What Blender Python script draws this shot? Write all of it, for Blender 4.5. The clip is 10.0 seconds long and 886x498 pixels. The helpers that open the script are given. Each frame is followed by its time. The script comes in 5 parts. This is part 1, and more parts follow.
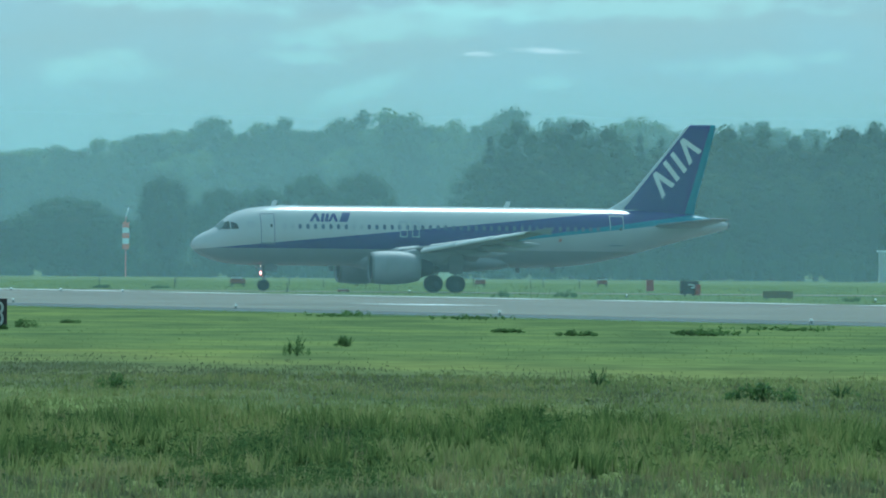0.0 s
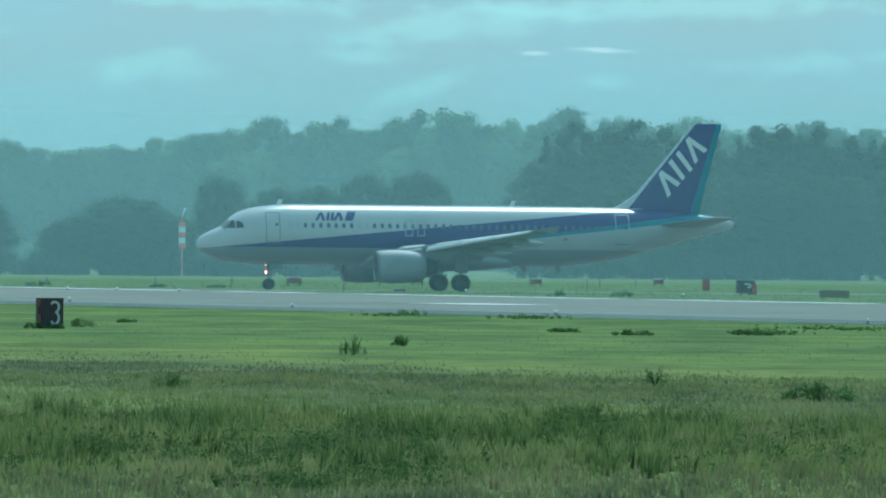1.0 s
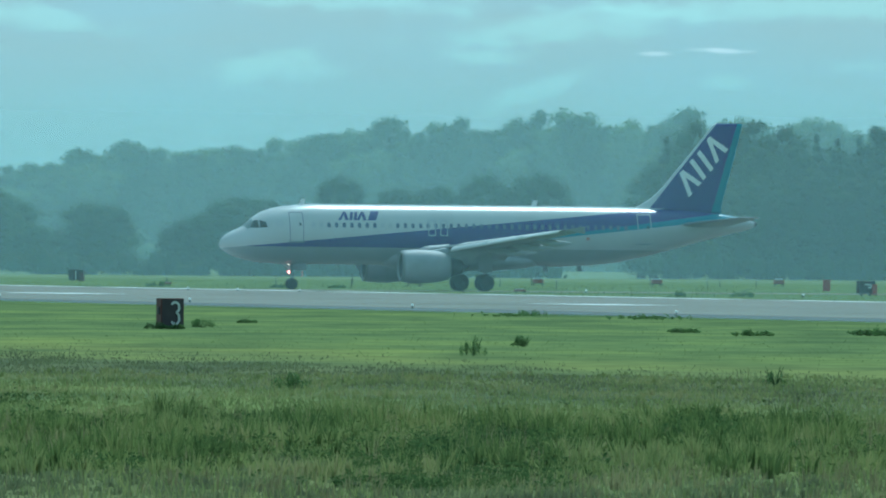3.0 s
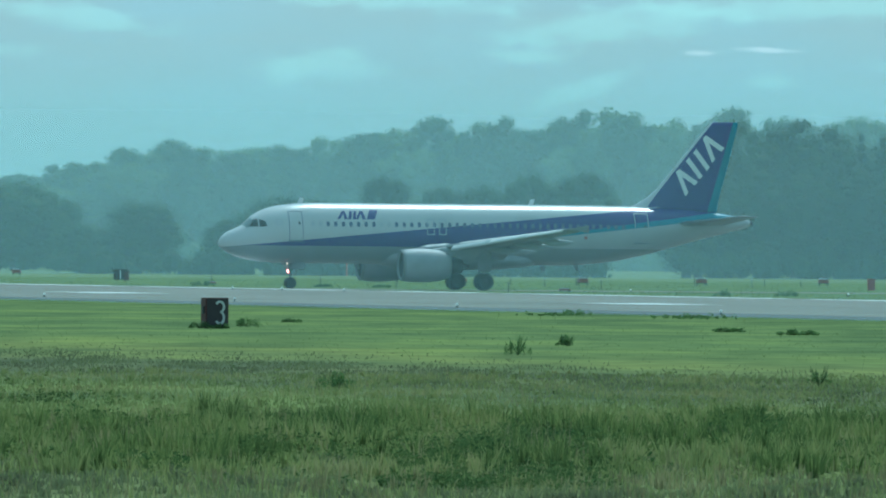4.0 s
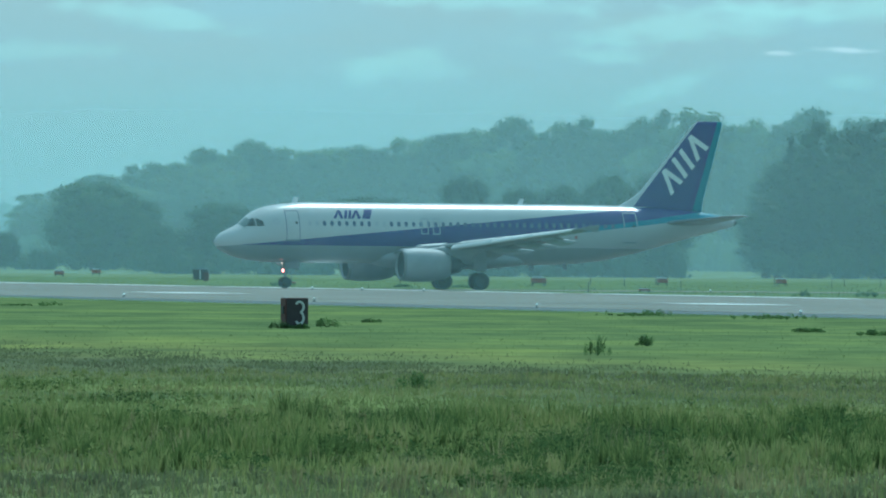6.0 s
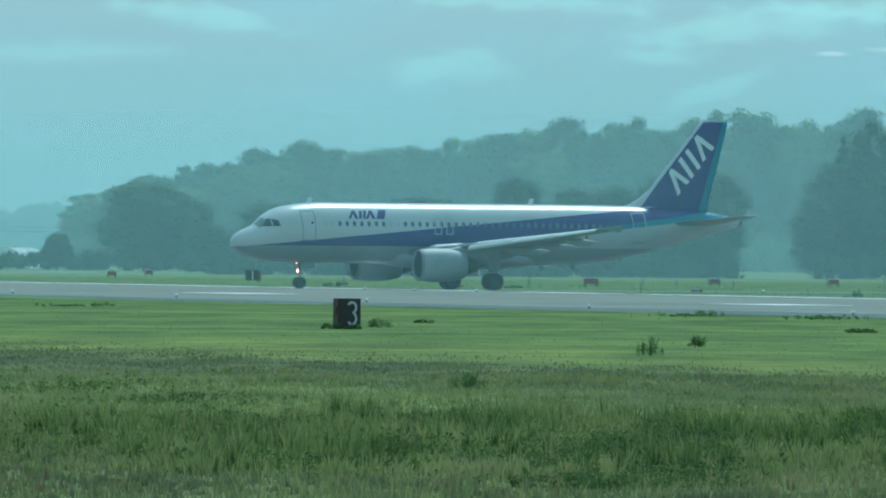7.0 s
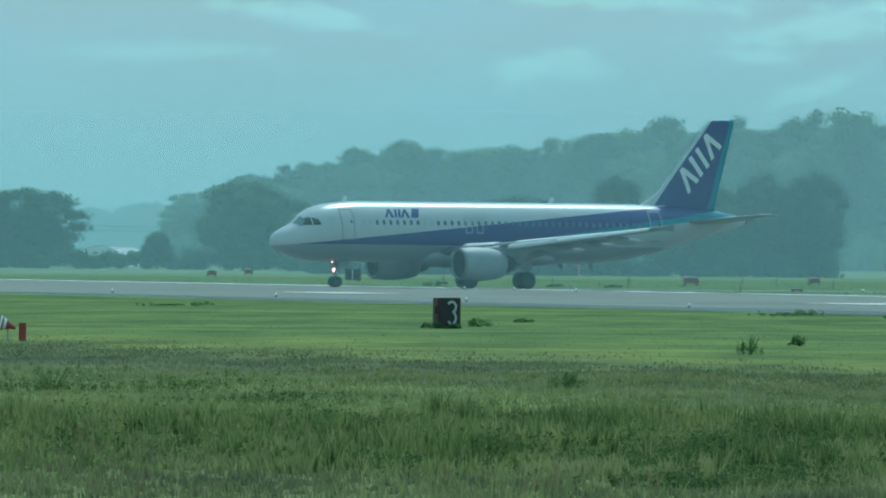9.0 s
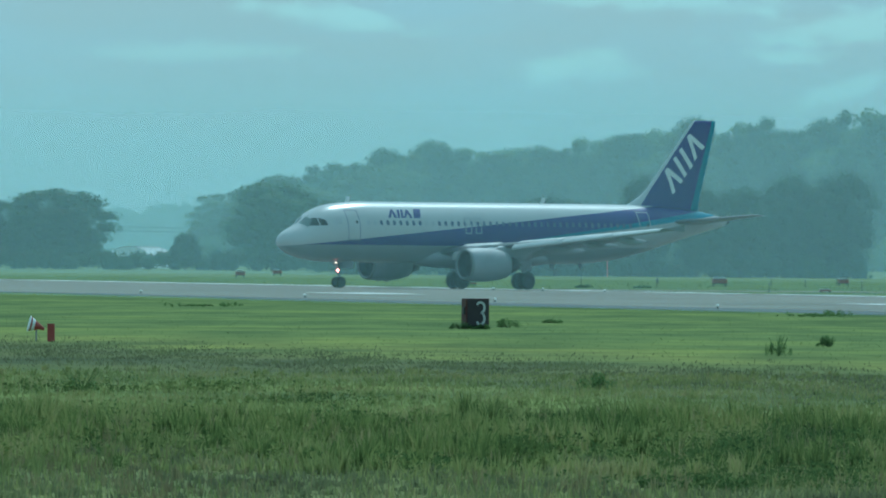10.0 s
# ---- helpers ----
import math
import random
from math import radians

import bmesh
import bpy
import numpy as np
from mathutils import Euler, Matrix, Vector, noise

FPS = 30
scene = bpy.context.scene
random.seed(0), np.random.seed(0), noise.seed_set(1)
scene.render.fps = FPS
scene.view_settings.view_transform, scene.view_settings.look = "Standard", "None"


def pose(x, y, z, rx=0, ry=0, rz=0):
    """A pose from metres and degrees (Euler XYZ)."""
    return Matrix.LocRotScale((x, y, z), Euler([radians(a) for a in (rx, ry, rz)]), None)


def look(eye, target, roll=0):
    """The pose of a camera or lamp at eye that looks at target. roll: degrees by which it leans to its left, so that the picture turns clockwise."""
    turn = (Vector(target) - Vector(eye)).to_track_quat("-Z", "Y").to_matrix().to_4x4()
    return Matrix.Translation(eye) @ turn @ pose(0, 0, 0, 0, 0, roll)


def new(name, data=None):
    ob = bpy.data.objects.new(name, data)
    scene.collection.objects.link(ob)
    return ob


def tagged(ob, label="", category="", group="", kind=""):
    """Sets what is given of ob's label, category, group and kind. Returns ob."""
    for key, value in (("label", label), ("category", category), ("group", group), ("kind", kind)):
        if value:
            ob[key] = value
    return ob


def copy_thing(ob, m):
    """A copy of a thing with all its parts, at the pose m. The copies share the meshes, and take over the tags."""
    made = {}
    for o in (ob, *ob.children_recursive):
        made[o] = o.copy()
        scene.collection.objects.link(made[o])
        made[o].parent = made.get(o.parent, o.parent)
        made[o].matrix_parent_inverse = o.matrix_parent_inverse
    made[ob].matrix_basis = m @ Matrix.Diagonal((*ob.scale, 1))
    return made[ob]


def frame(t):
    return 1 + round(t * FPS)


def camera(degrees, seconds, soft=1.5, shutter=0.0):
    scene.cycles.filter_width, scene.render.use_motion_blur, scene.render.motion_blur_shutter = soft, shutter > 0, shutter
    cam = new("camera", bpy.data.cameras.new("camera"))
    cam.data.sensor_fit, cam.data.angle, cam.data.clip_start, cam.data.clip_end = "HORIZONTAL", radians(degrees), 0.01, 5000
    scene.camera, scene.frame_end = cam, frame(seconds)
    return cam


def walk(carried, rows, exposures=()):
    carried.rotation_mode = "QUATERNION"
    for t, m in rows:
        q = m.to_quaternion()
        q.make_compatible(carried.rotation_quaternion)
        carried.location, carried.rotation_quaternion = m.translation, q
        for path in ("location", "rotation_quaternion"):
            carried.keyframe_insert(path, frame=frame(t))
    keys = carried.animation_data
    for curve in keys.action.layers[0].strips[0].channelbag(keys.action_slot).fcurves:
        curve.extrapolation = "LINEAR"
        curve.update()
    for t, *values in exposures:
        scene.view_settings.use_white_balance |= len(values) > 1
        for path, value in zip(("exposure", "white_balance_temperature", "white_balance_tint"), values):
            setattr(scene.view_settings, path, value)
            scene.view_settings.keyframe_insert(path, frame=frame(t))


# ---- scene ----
# ================= camera and its pan =================
cam = camera(3.318, 10.0, soft=2.0)
EYE = (0.0, 0.0, 2.64)
AIM = look(EYE, (0.0, 1000.0, 2.972), roll=0.458)


def aim(left, up):
    """Camera pose: turned left and up from the first aim, in thousandths of a degree."""
    return AIM @ pose(0, 0, 0, 0, left / 1000, 0) @ pose(0, 0, 0, up / 1000, 0, 0)


PAN = [(0.0, 0, 0.0), (0.5, 83, -0.8), (1.0, 211, -2.4), (1.5, 322, -0.6), (2.0, 448, -0.8), (2.5, 561, -0.1),
       (4.0, 829, -2.8), (4.5, 898, -3.4), (5.0, 973, -3.4), (5.5, 1037, -3.3), (7.0, 1324, -0.2), (7.5, 1398, -2.4),
       (8.0, 1508, -0.2), (8.5, 1588, -2.3), (9.0, 1698, -2.5), (9.5, 1762, 1.9), (10.0, 1805, 0.0)]
EXPO = [(0.0, 0.25, 4900, -15), (5.0, 0.26, 4900, -15), (10.0, 0.11, 4900, -15)]
walk(cam, [(t, aim(a, u)) for t, a, u in PAN], EXPO)

# ================= sky and sun =================
world = bpy.data.worlds.new("sky")
scene.world = world
world.use_nodes = True
wn, wl = world.node_tree.nodes, world.node_tree.links
wn.clear()
w_out = wn.new("ShaderNodeOutputWorld")
w_bg = wn.new("ShaderNodeBackground")
w_sky = wn.new("ShaderNodeTexSky")
w_sky.sky_type = 'NISHITA'
w_sky.sun_disc = False
w_sky.sun_elevation = radians(52)
w_sky.sun_rotation = radians(12)
w_sky.air_density = 1.0
w_sky.dust_density = 2.0
w_sky.ozone_density = 1.5
w_tc = wn.new("ShaderNodeTexCoord")
w_map = wn.new("ShaderNodeMapping")
w_map.inputs["Scale"].default_value = (55, 55, 210)
w_noise = wn.new("ShaderNodeTexNoise")
w_noise.inputs["Scale"].default_value = 1.0
w_noise.inputs["Detail"].default_value = 4.0
w_noise.inputs["Roughness"].default_value = 0.55
w_ramp = wn.new("ShaderNodeValToRGB")
w_ramp.color_ramp.elements[0].position = 0.43
w_ramp.color_ramp.elements[0].color = (0.0, 0.0, 0.0, 1)
w_ramp.color_ramp.elements[1].position = 0.66
w_ramp.color_ramp.elements[1].color = (1, 1, 1, 1)
w_mix = wn.new("ShaderNodeMixRGB")
w_mix.inputs[2].default_value = (4.95, 6.5, 6.75, 1)
w_half = wn.new("ShaderNodeMath")
w_half.operation = 'MULTIPLY_ADD'
w_half.inputs[1].default_value = 0.16
w_half.inputs[2].default_value = 0.78
wl.new(w_tc.outputs["Generated"], w_map.inputs["Vector"])
wl.new(w_map.outputs["Vector"], w_noise.inputs["Vector"])
wl.new(w_noise.outputs["Fac"], w_ramp.inputs["Fac"])
wl.new(w_ramp.outputs["Color"], w_half.inputs[0])
wl.new(w_half.outputs[0], w_mix.inputs[0])
wl.new(w_sky.outputs["Color"], w_mix.inputs[1])

# torn edges of the low clouds
w_map2 = wn.new("ShaderNodeMapping")
w_map2.inputs["Scale"].default_value = (330, 330, 900)
w_torn = wn.new("ShaderNodeTexNoise")
w_torn.inputs["Scale"].default_value = 1.0
w_torn.inputs["Detail"].default_value = 5.0
wl.new(w_tc.outputs["Generated"], w_map2.inputs["Vector"])
wl.new(w_map2.outputs["Vector"], w_torn.inputs["Vector"])


def w_math(op, a, b=None):
    m = wn.new("ShaderNodeMath")
    m.operation = op
    for i, q in enumerate((a, b)):
        if q is not None:
            if isinstance(q, (int, float)):
                m.inputs[i].default_value = q
            else:
                wl.new(q, m.inputs[i])
    return m.outputs[0]


def wisp(under, x, z, half_x, half_z, lean, colour, most):
    """A low cloud over the horizon: bearing and height of its middle, half sizes, and lean, all in radians."""
    mp = wn.new("ShaderNodeMapping")
    mp.vector_type = 'TEXTURE'
    mp.inputs["Location"].default_value = (x, 0, z)
    mp.inputs["Rotation"].default_value = (0, -lean, 0)
    mp.inputs["Scale"].default_value = (half_x, 1.0, half_z)
    wl.new(w_tc.outputs["Generated"], mp.inputs["Vector"])
    flat = wn.new("ShaderNodeVectorMath")
    flat.operation = 'MULTIPLY'
    flat.inputs[1].default_value = (1, 0, 1)
    wl.new(mp.outputs["Vector"], flat.inputs[0])
    far = wn.new("ShaderNodeVectorMath")
    far.operation = 'LENGTH'
    wl.new(flat.outputs["Vector"], far.inputs[0])
    d = w_math('ADD', far.outputs["Value"], w_math('MULTIPLY', w_math('SUBTRACT', w_torn.outputs["Fac"], 0.5), 3.0))
    edge = wn.new("ShaderNodeMapRange")
    edge.interpolation_type = 'SMOOTHSTEP'
    edge.inputs["From Min"].default_value = 1.5
    edge.inputs["From Max"].default_value = 0.35
    edge.inputs["To Max"].default_value = most
    wl.new(d, edge.inputs["Value"])
    mx = wn.new("ShaderNodeMixRGB")
    mx.inputs[2].default_value = (*colour, 1)
    wl.new(edge.outputs["Result"], mx.inputs[0])
    wl.new(under, mx.inputs[1])
    return mx.outputs[0]


CLOUD, PINK = (6.6, 9.2, 8.3), (9.4, 9.5, 9.6)
sky_colour = w_mix.outputs["Color"]
for row in ((-0.0230, 0.0121, 0.0036, 0.0010, 0.06, CLOUD, 0.52), (-0.0058, 0.0105, 0.0036, 0.0006, 0.36, CLOUD, 0.48), (-0.0090, 0.01286, 0.0030, 0.0005, 0.03, CLOUD, 0.45),
            (0.0068, 0.0112, 0.0016, 0.0005, 0.0, CLOUD, 0.45), (0.0066, 0.01335, 0.0018, 0.00018, -0.04, PINK, 0.75), (0.0022, 0.0131, 0.0008, 0.00014, 0.0, PINK, 0.6),
            (-0.0030, 0.0149, 0.0075, 0.0009, 0.08, CLOUD, 0.5), (0.0110, 0.0162, 0.0120, 0.0008, 0.03, CLOUD, 0.5), (-0.0387, 0.0154, 0.0050, 0.0007, -0.14, CLOUD, 0.5),
            (0.0200, 0.0126, 0.0050, 0.0006, 0.05, CLOUD, 0.4), (-0.0180, 0.0164, 0.0080, 0.0006, -0.04, CLOUD, 0.45), (-0.0480, 0.0128, 0.0060, 0.0006, 0.02, CLOUD, 0.3)):
    sky_colour = wisp(sky_colour, *row)
wl.new(sky_colour, w_bg.inputs["Color"])
w_bg.inputs["Strength"].default_value = 0.075
wl.new(w_bg.outputs["Background"], w_out.inputs["Surface"])

sun_data = bpy.data.lights.new("sun", 'SUN')
sun_data.energy = 2.2
sun_data.angle = radians(9)
sun_data.color = (1.0, 0.95, 0.88)
sun = new("sun", sun_data)
# the sun stands high beyond the runway, a little to the right
sun.matrix_world = look((0, 0, 100), (-12.8, -60.2, 21.2))


# ================= materials =================
def mat(name, colour, rough=0.6, metal=0.0, scale=4.0, vary=0.25, fine=40.0, bump=0.0, spec=0.5, island=0.0, obj=0.0, stretch=(1, 1, 1), thin=0.0):
    """A surface with grain at two sizes, from object coordinates."""
    m = bpy.data.materials.new(name)
    m.use_nodes = True
    nt = m.node_tree
    n, l = nt.nodes, nt.links
    b = n["Principled BSDF"]
    b.inputs["Roughness"].default_value = rough
    b.inputs["Metallic"].default_value = metal
    b.inputs["Specular IOR Level"].default_value = spec
    tc = n.new("ShaderNodeTexCoord")
    mp = n.new("ShaderNodeMapping")
    mp.inputs["Scale"].default_value = stretch
    l.new(tc.outputs["Object"], mp.inputs["Vector"])
    a = n.new("ShaderNodeTexNoise")
    a.inputs["Scale"].default_value = scale
    a.inputs["Detail"].default_value = 4
    c = n.new("ShaderNodeTexNoise")
    c.inputs["Scale"].default_value = fine
    c.inputs["Detail"].default_value = 3
    l.new(mp.outputs["Vector"], a.inputs["Vector"])
    l.new(mp.outputs["Vector"], c.inputs["Vector"])
    add = n.new("ShaderNodeMath")
    add.operation = 'ADD'
    l.new(a.outputs["Fac"], add.inputs[0])
    l.new(c.outputs["Fac"], add.inputs[1])
    val = add
    for share, src in ((island, "ShaderNodeNewGeometry"), (obj, "ShaderNodeObjectInfo")):
        if share:
            k = n.new("ShaderNodeMath")
            k.operation = 'MULTIPLY_ADD'
            k.inputs[1].default_value = share
            l.new(n.new(src).outputs["Random Per Island" if src.endswith("Geometry") else "Random"], k.inputs[0])
            l.new(val.outputs[0], k.inputs[2])
            val = k
    rng = n.new("ShaderNodeMapRange")
    rng.inputs["From Min"].default_value = 0.6
    rng.inputs["From Max"].default_value = 1.4 + island + obj
    rng.inputs["To Min"].default_value = 1 - vary
    rng.inputs["To Max"].default_value = 1 + vary
    l.new(val.outputs[0], rng.inputs["Value"])
    mul = n.new("ShaderNodeVectorMath")
    mul.operation = 'SCALE'
    mul.inputs[0].default_value = colour
    l.new(rng.outputs["Result"], mul.inputs["Scale"])
    l.new(mul.outputs["Vector"], b.inputs["Base Color"])
    if thin:
        # thin leaves let part of the light through
        tl = n.new("ShaderNodeBsdfTranslucent")
        warm = n.new("ShaderNodeVectorMath")
        warm.operation = 'MULTIPLY'
        warm.inputs[1].default_value = (1.5, 1.6, 0.9)
        l.new(mul.outputs["Vector"], warm.inputs[0])
        l.new(warm.outputs["Vector"], tl.inputs["Color"])
        mx = n.new("ShaderNodeMixShader")
        mx.inputs[0].default_value = thin
        l.new(b.outputs[0], mx.inputs[1])
        l.new(tl.outputs[0], mx.inputs[2])
        l.new(mx.outputs[0], n["Material Output"].inputs["Surface"])
    if bump:
        bp = n.new("ShaderNodeBump")
        bp.inputs["Strength"].default_value = bump
        bp.inputs["Distance"].default_value = 0.05
        l.new(add.outputs[0], bp.inputs["Height"])
        l.new(bp.outputs["Normal"], b.inputs["Normal"])
    return m


def glow(name, colour, strength):
    m = bpy.data.materials.new(name)
    m.use_nodes = True
    b = m.node_tree.nodes["Principled BSDF"]
    b.inputs["Base Color"].default_value = (*colour, 1)
    b.inputs["Emission Color"].default_value = (*colour, 1)
    b.inputs["Emission Strength"].default_value = strength
    return m


def haze_sheet_material(name, share, colour, low, high):
    """Flat sheet that stands in for haze: most light passes, the rest is scattered."""
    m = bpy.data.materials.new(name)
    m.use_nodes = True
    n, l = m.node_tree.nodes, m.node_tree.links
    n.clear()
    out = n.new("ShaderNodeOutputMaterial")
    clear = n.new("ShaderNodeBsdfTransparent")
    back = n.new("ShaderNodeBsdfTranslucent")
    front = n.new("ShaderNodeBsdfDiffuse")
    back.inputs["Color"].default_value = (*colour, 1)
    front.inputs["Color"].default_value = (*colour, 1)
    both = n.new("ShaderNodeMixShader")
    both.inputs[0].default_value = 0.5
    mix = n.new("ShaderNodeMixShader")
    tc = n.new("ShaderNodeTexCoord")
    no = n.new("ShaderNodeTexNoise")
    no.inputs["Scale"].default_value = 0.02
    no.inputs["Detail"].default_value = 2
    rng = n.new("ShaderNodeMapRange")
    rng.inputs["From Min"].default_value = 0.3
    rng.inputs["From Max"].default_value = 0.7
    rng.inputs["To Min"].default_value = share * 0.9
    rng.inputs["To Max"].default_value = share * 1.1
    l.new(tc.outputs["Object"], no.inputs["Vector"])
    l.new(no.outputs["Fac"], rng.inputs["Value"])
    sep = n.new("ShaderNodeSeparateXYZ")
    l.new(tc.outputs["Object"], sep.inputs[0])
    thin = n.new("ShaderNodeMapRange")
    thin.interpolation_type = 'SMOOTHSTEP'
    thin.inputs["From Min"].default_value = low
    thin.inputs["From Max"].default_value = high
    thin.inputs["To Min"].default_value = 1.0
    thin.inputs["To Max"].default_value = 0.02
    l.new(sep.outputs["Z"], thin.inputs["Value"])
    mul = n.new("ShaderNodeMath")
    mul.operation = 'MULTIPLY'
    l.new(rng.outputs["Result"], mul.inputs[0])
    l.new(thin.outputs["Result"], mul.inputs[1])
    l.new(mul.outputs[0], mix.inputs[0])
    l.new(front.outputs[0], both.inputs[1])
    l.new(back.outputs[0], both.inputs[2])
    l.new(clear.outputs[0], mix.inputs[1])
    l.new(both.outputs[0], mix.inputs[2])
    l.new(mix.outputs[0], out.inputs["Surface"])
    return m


BLUE = (0.024, 0.022, 0.20)
TEAL = (0.012, 0.19, 0.29)
WHITE = (0.56, 0.565, 0.57)
GREY = (0.27, 0.29, 0.31)
PALE = (0.42, 0.44, 0.45)


def livery_material(fin=False):
    """Aircraft paint: white above, a rising dark blue band, a teal stripe under it, grey belly; the bands are straight lines along the hull."""
    m = bpy.data.materials.new("fin_paint" if fin else "hull_paint")
    m.use_nodes = True
    n, l = m.node_tree.nodes, m.node_tree.links
    b = n["Principled BSDF"]
    b.inputs["Roughness"].default_value = 0.26
    tc = n.new("ShaderNodeTexCoord")
    sep = n.new("ShaderNodeSeparateXYZ")
    l.new(tc.outputs["Object"], sep.inputs[0])

    def above(x0, z0, x1, z1):
        """1 above the line through two points (stations behind the nose, heights)."""
        k = (z1 - z0) / (x1 - x0)
        a = n.new("ShaderNodeMath")
        a.operation = 'MULTIPLY_ADD'
        a.inputs[1].default_value = k
        a.inputs[2].default_value = -(z0 + k * (17.71 - x0))
        l.new(sep.outputs["X"], a.inputs[0])
        s = n.new("ShaderNodeMath")
        s.operation = 'ADD'
        l.new(a.outputs[0], s.inputs[0])
        l.new(sep.outputs["Z"], s.inputs[1])
        g = n.new("ShaderNodeMath")
        g.operation = 'GREATER_THAN'
        g.inputs[1].default_value = 0
        l.new(s.outputs[0], g.inputs[0])
        return g.outputs[0]

    def layer(fac, under, over):
        x = n.new("ShaderNodeMixRGB")
        l.new(fac, x.inputs[0])
        for i, c in ((1, under), (2, over)):
            if isinstance(c, tuple):
                x.inputs[i].default_value = (*c, 1)
            else:
                l.new(c, x.inputs[i])
        return x.outputs[0]

    if fin:
        lead = above(30.12, 5.75, 34.80, 11.6)
        tail = above(34.5, 5.4, 36.28, 11.5)
        col = layer(lead, layer(tail, TEAL, BLUE), (0.62, 0.64, 0.66))
    else:
        white = above(1.2, 2.90, 29.5, 5.62)
        tealtop = above(17.0, 3.02, 35.5, 5.55)
        teallow = above(15.5, 2.80, 35.0, 5.02)
        belly = above(0, 2.92, 40, 2.90)
        col = layer(teallow, layer(belly, GREY, PALE), layer(belly, GREY, layer(tealtop, TEAL, BLUE)))
        col = layer(white, col, WHITE)
    no = n.new("ShaderNodeTexNoise")
    no.inputs["Scale"].default_value = 0.9
    no.inputs["Detail"].default_value = 6
    l.new(tc.outputs["Object"], no.inputs["Vector"])
    rng = n.new("ShaderNodeMapRange")
    rng.inputs["To Min"].default_value = 0.86
    rng.inputs["To Max"].default_value = 1.08
    l.new(no.outputs["Fac"], rng.inputs["Value"])
    mul = n.new("ShaderNodeVectorMath")
    mul.operation = 'SCALE'
    l.new(col, mul.inputs[0])
    l.new(rng.outputs["Result"], mul.inputs["Scale"])
    l.new(mul.outputs["Vector"], b.inputs["Base Color"])
    return m


HULL = livery_material()
FINP = livery_material(True)
M_WHITE = mat("white_paint", (0.80, 0.81, 0.82), 0.35, vary=0.08, scale=1.5)
M_GREYP = mat("grey_paint", (0.28, 0.30, 0.32), 0.55, vary=0.25, scale=1.2)
M_WING = mat("wing_skin", (0.16, 0.17, 0.18), 0.45, metal=0.0, vary=0.15, scale=0.8)
M_SLAT = mat("slat_sunlit", (0.66, 0.67, 0.67), 0.4, vary=0.06)
M_METAL = mat("bare_metal", (0.20, 0.21, 0.22), 0.5, metal=0.4, vary=0.15)
M_DARK = mat("dark_metal", (0.05, 0.05, 0.055), 0.5, metal=0.4, vary=0.3)
M_STEEL = mat("gear_steel", (0.30, 0.31, 0.32), 0.45, metal=0.5, vary=0.25)
M_TYRE = mat("tyre_rubber", (0.018, 0.018, 0.019), 0.85, vary=0.3)
M_PANE = mat("dark_pane", (0.02, 0.022, 0.026), 0.08, vary=0.1)
# windscreen: sky reflection painted as a pale greenish base colour
M_SCREEN = mat("windscreen_glare", (0.16, 0.20, 0.20), 0.15, vary=0.1)
M_CABIN = mat("cabin_pane", (0.10, 0.125, 0.21), 0.5, vary=0.15, spec=0.15)
M_BLIND = mat("drawn_blind", (0.40, 0.42, 0.45), 0.5, vary=0.1)
M_SHADE = mat("closed_blind", (0.55, 0.57, 0.58), 0.4, vary=0.1)
M_BLUE = mat("blue_paint", BLUE, 0.35, vary=0.12)
M_EXIT = mat("exit_outline", (0.34, 0.37, 0.42), 0.5, vary=0.1)
M_LINE = mat("outline_grey", (0.17, 0.19, 0.24), 0.5, vary=0.1)
M_RED = mat("red_paint", (0.30, 0.06, 0.05), 0.55, vary=0.25)
M_ORANGE = mat("orange_paint", (0.26, 0.10, 0.075), 0.55, vary=0.25)
M_OCHRE = mat("ochre_paint", (0.17, 0.14, 0.065), 0.8, vary=0.3)
M_MAST = mat("mast_red", (0.72, 0.17, 0.10), 0.6, vary=0.15)
M_SIGNBOX = mat("sign_casing", (0.090, 0.032, 0.030), 0.6, vary=0.3)
M_SIGNFACE = mat("sign_face", (0.040, 0.032, 0.038), 0.5, vary=0.25)
M_DIGIT = mat("sign_digit", (0.55, 0.56, 0.55), 0.6, vary=0.15, fine=60)
M_ASPHALT = mat("runway_asphalt", (0.235, 0.21, 0.178), 0.9, spec=0.06, scale=0.05, fine=1.3, vary=0.34, bump=0.2, stretch=(1.6, 0.5, 1))
M_SHOULDER = mat("shoulder_asphalt", (0.05, 0.052, 0.055), 0.85, scale=0.3, fine=3, vary=0.3)
M_MARK = mat("runway_marking", (0.80, 0.80, 0.78), 0.6, scale=0.8, fine=5, vary=0.2)
M_BARK = mat("bark", (0.07, 0.055, 0.04), 0.9, scale=3, vary=0.35, bump=0.5)
M_LEAF = mat("broad_leaves", (0.044, 0.076, 0.022), 0.7, scale=0.35, fine=2.5, vary=0.6, island=0.4, obj=0.9, spec=0.2, thin=0.3)
M_LEAFDARK = mat("dark_leaves", (0.034, 0.063, 0.022), 0.7, scale=0.35, fine=2.5, vary=0.55, island=0.4, obj=0.5, spec=0.2, thin=0.3)
M_LEAFPALE = mat("pale_leaves", (0.095, 0.135, 0.042), 0.7, scale=0.3, fine=2.5, vary=0.5, island=0.4, obj=0.7, spec=0.2, thin=0.35)
M_CONIFER = mat("conifer_needles", (0.028, 0.056, 0.023), 0.75, scale=0.4, fine=3, vary=0.5, island=0.4, obj=0.5, spec=0.15, thin=0.2)
M_BUSH = mat("bush_leaves", (0.115, 0.175, 0.085), 0.75, scale=2, fine=12, vary=0.45, island=0.5, spec=0.15, thin=0.4)


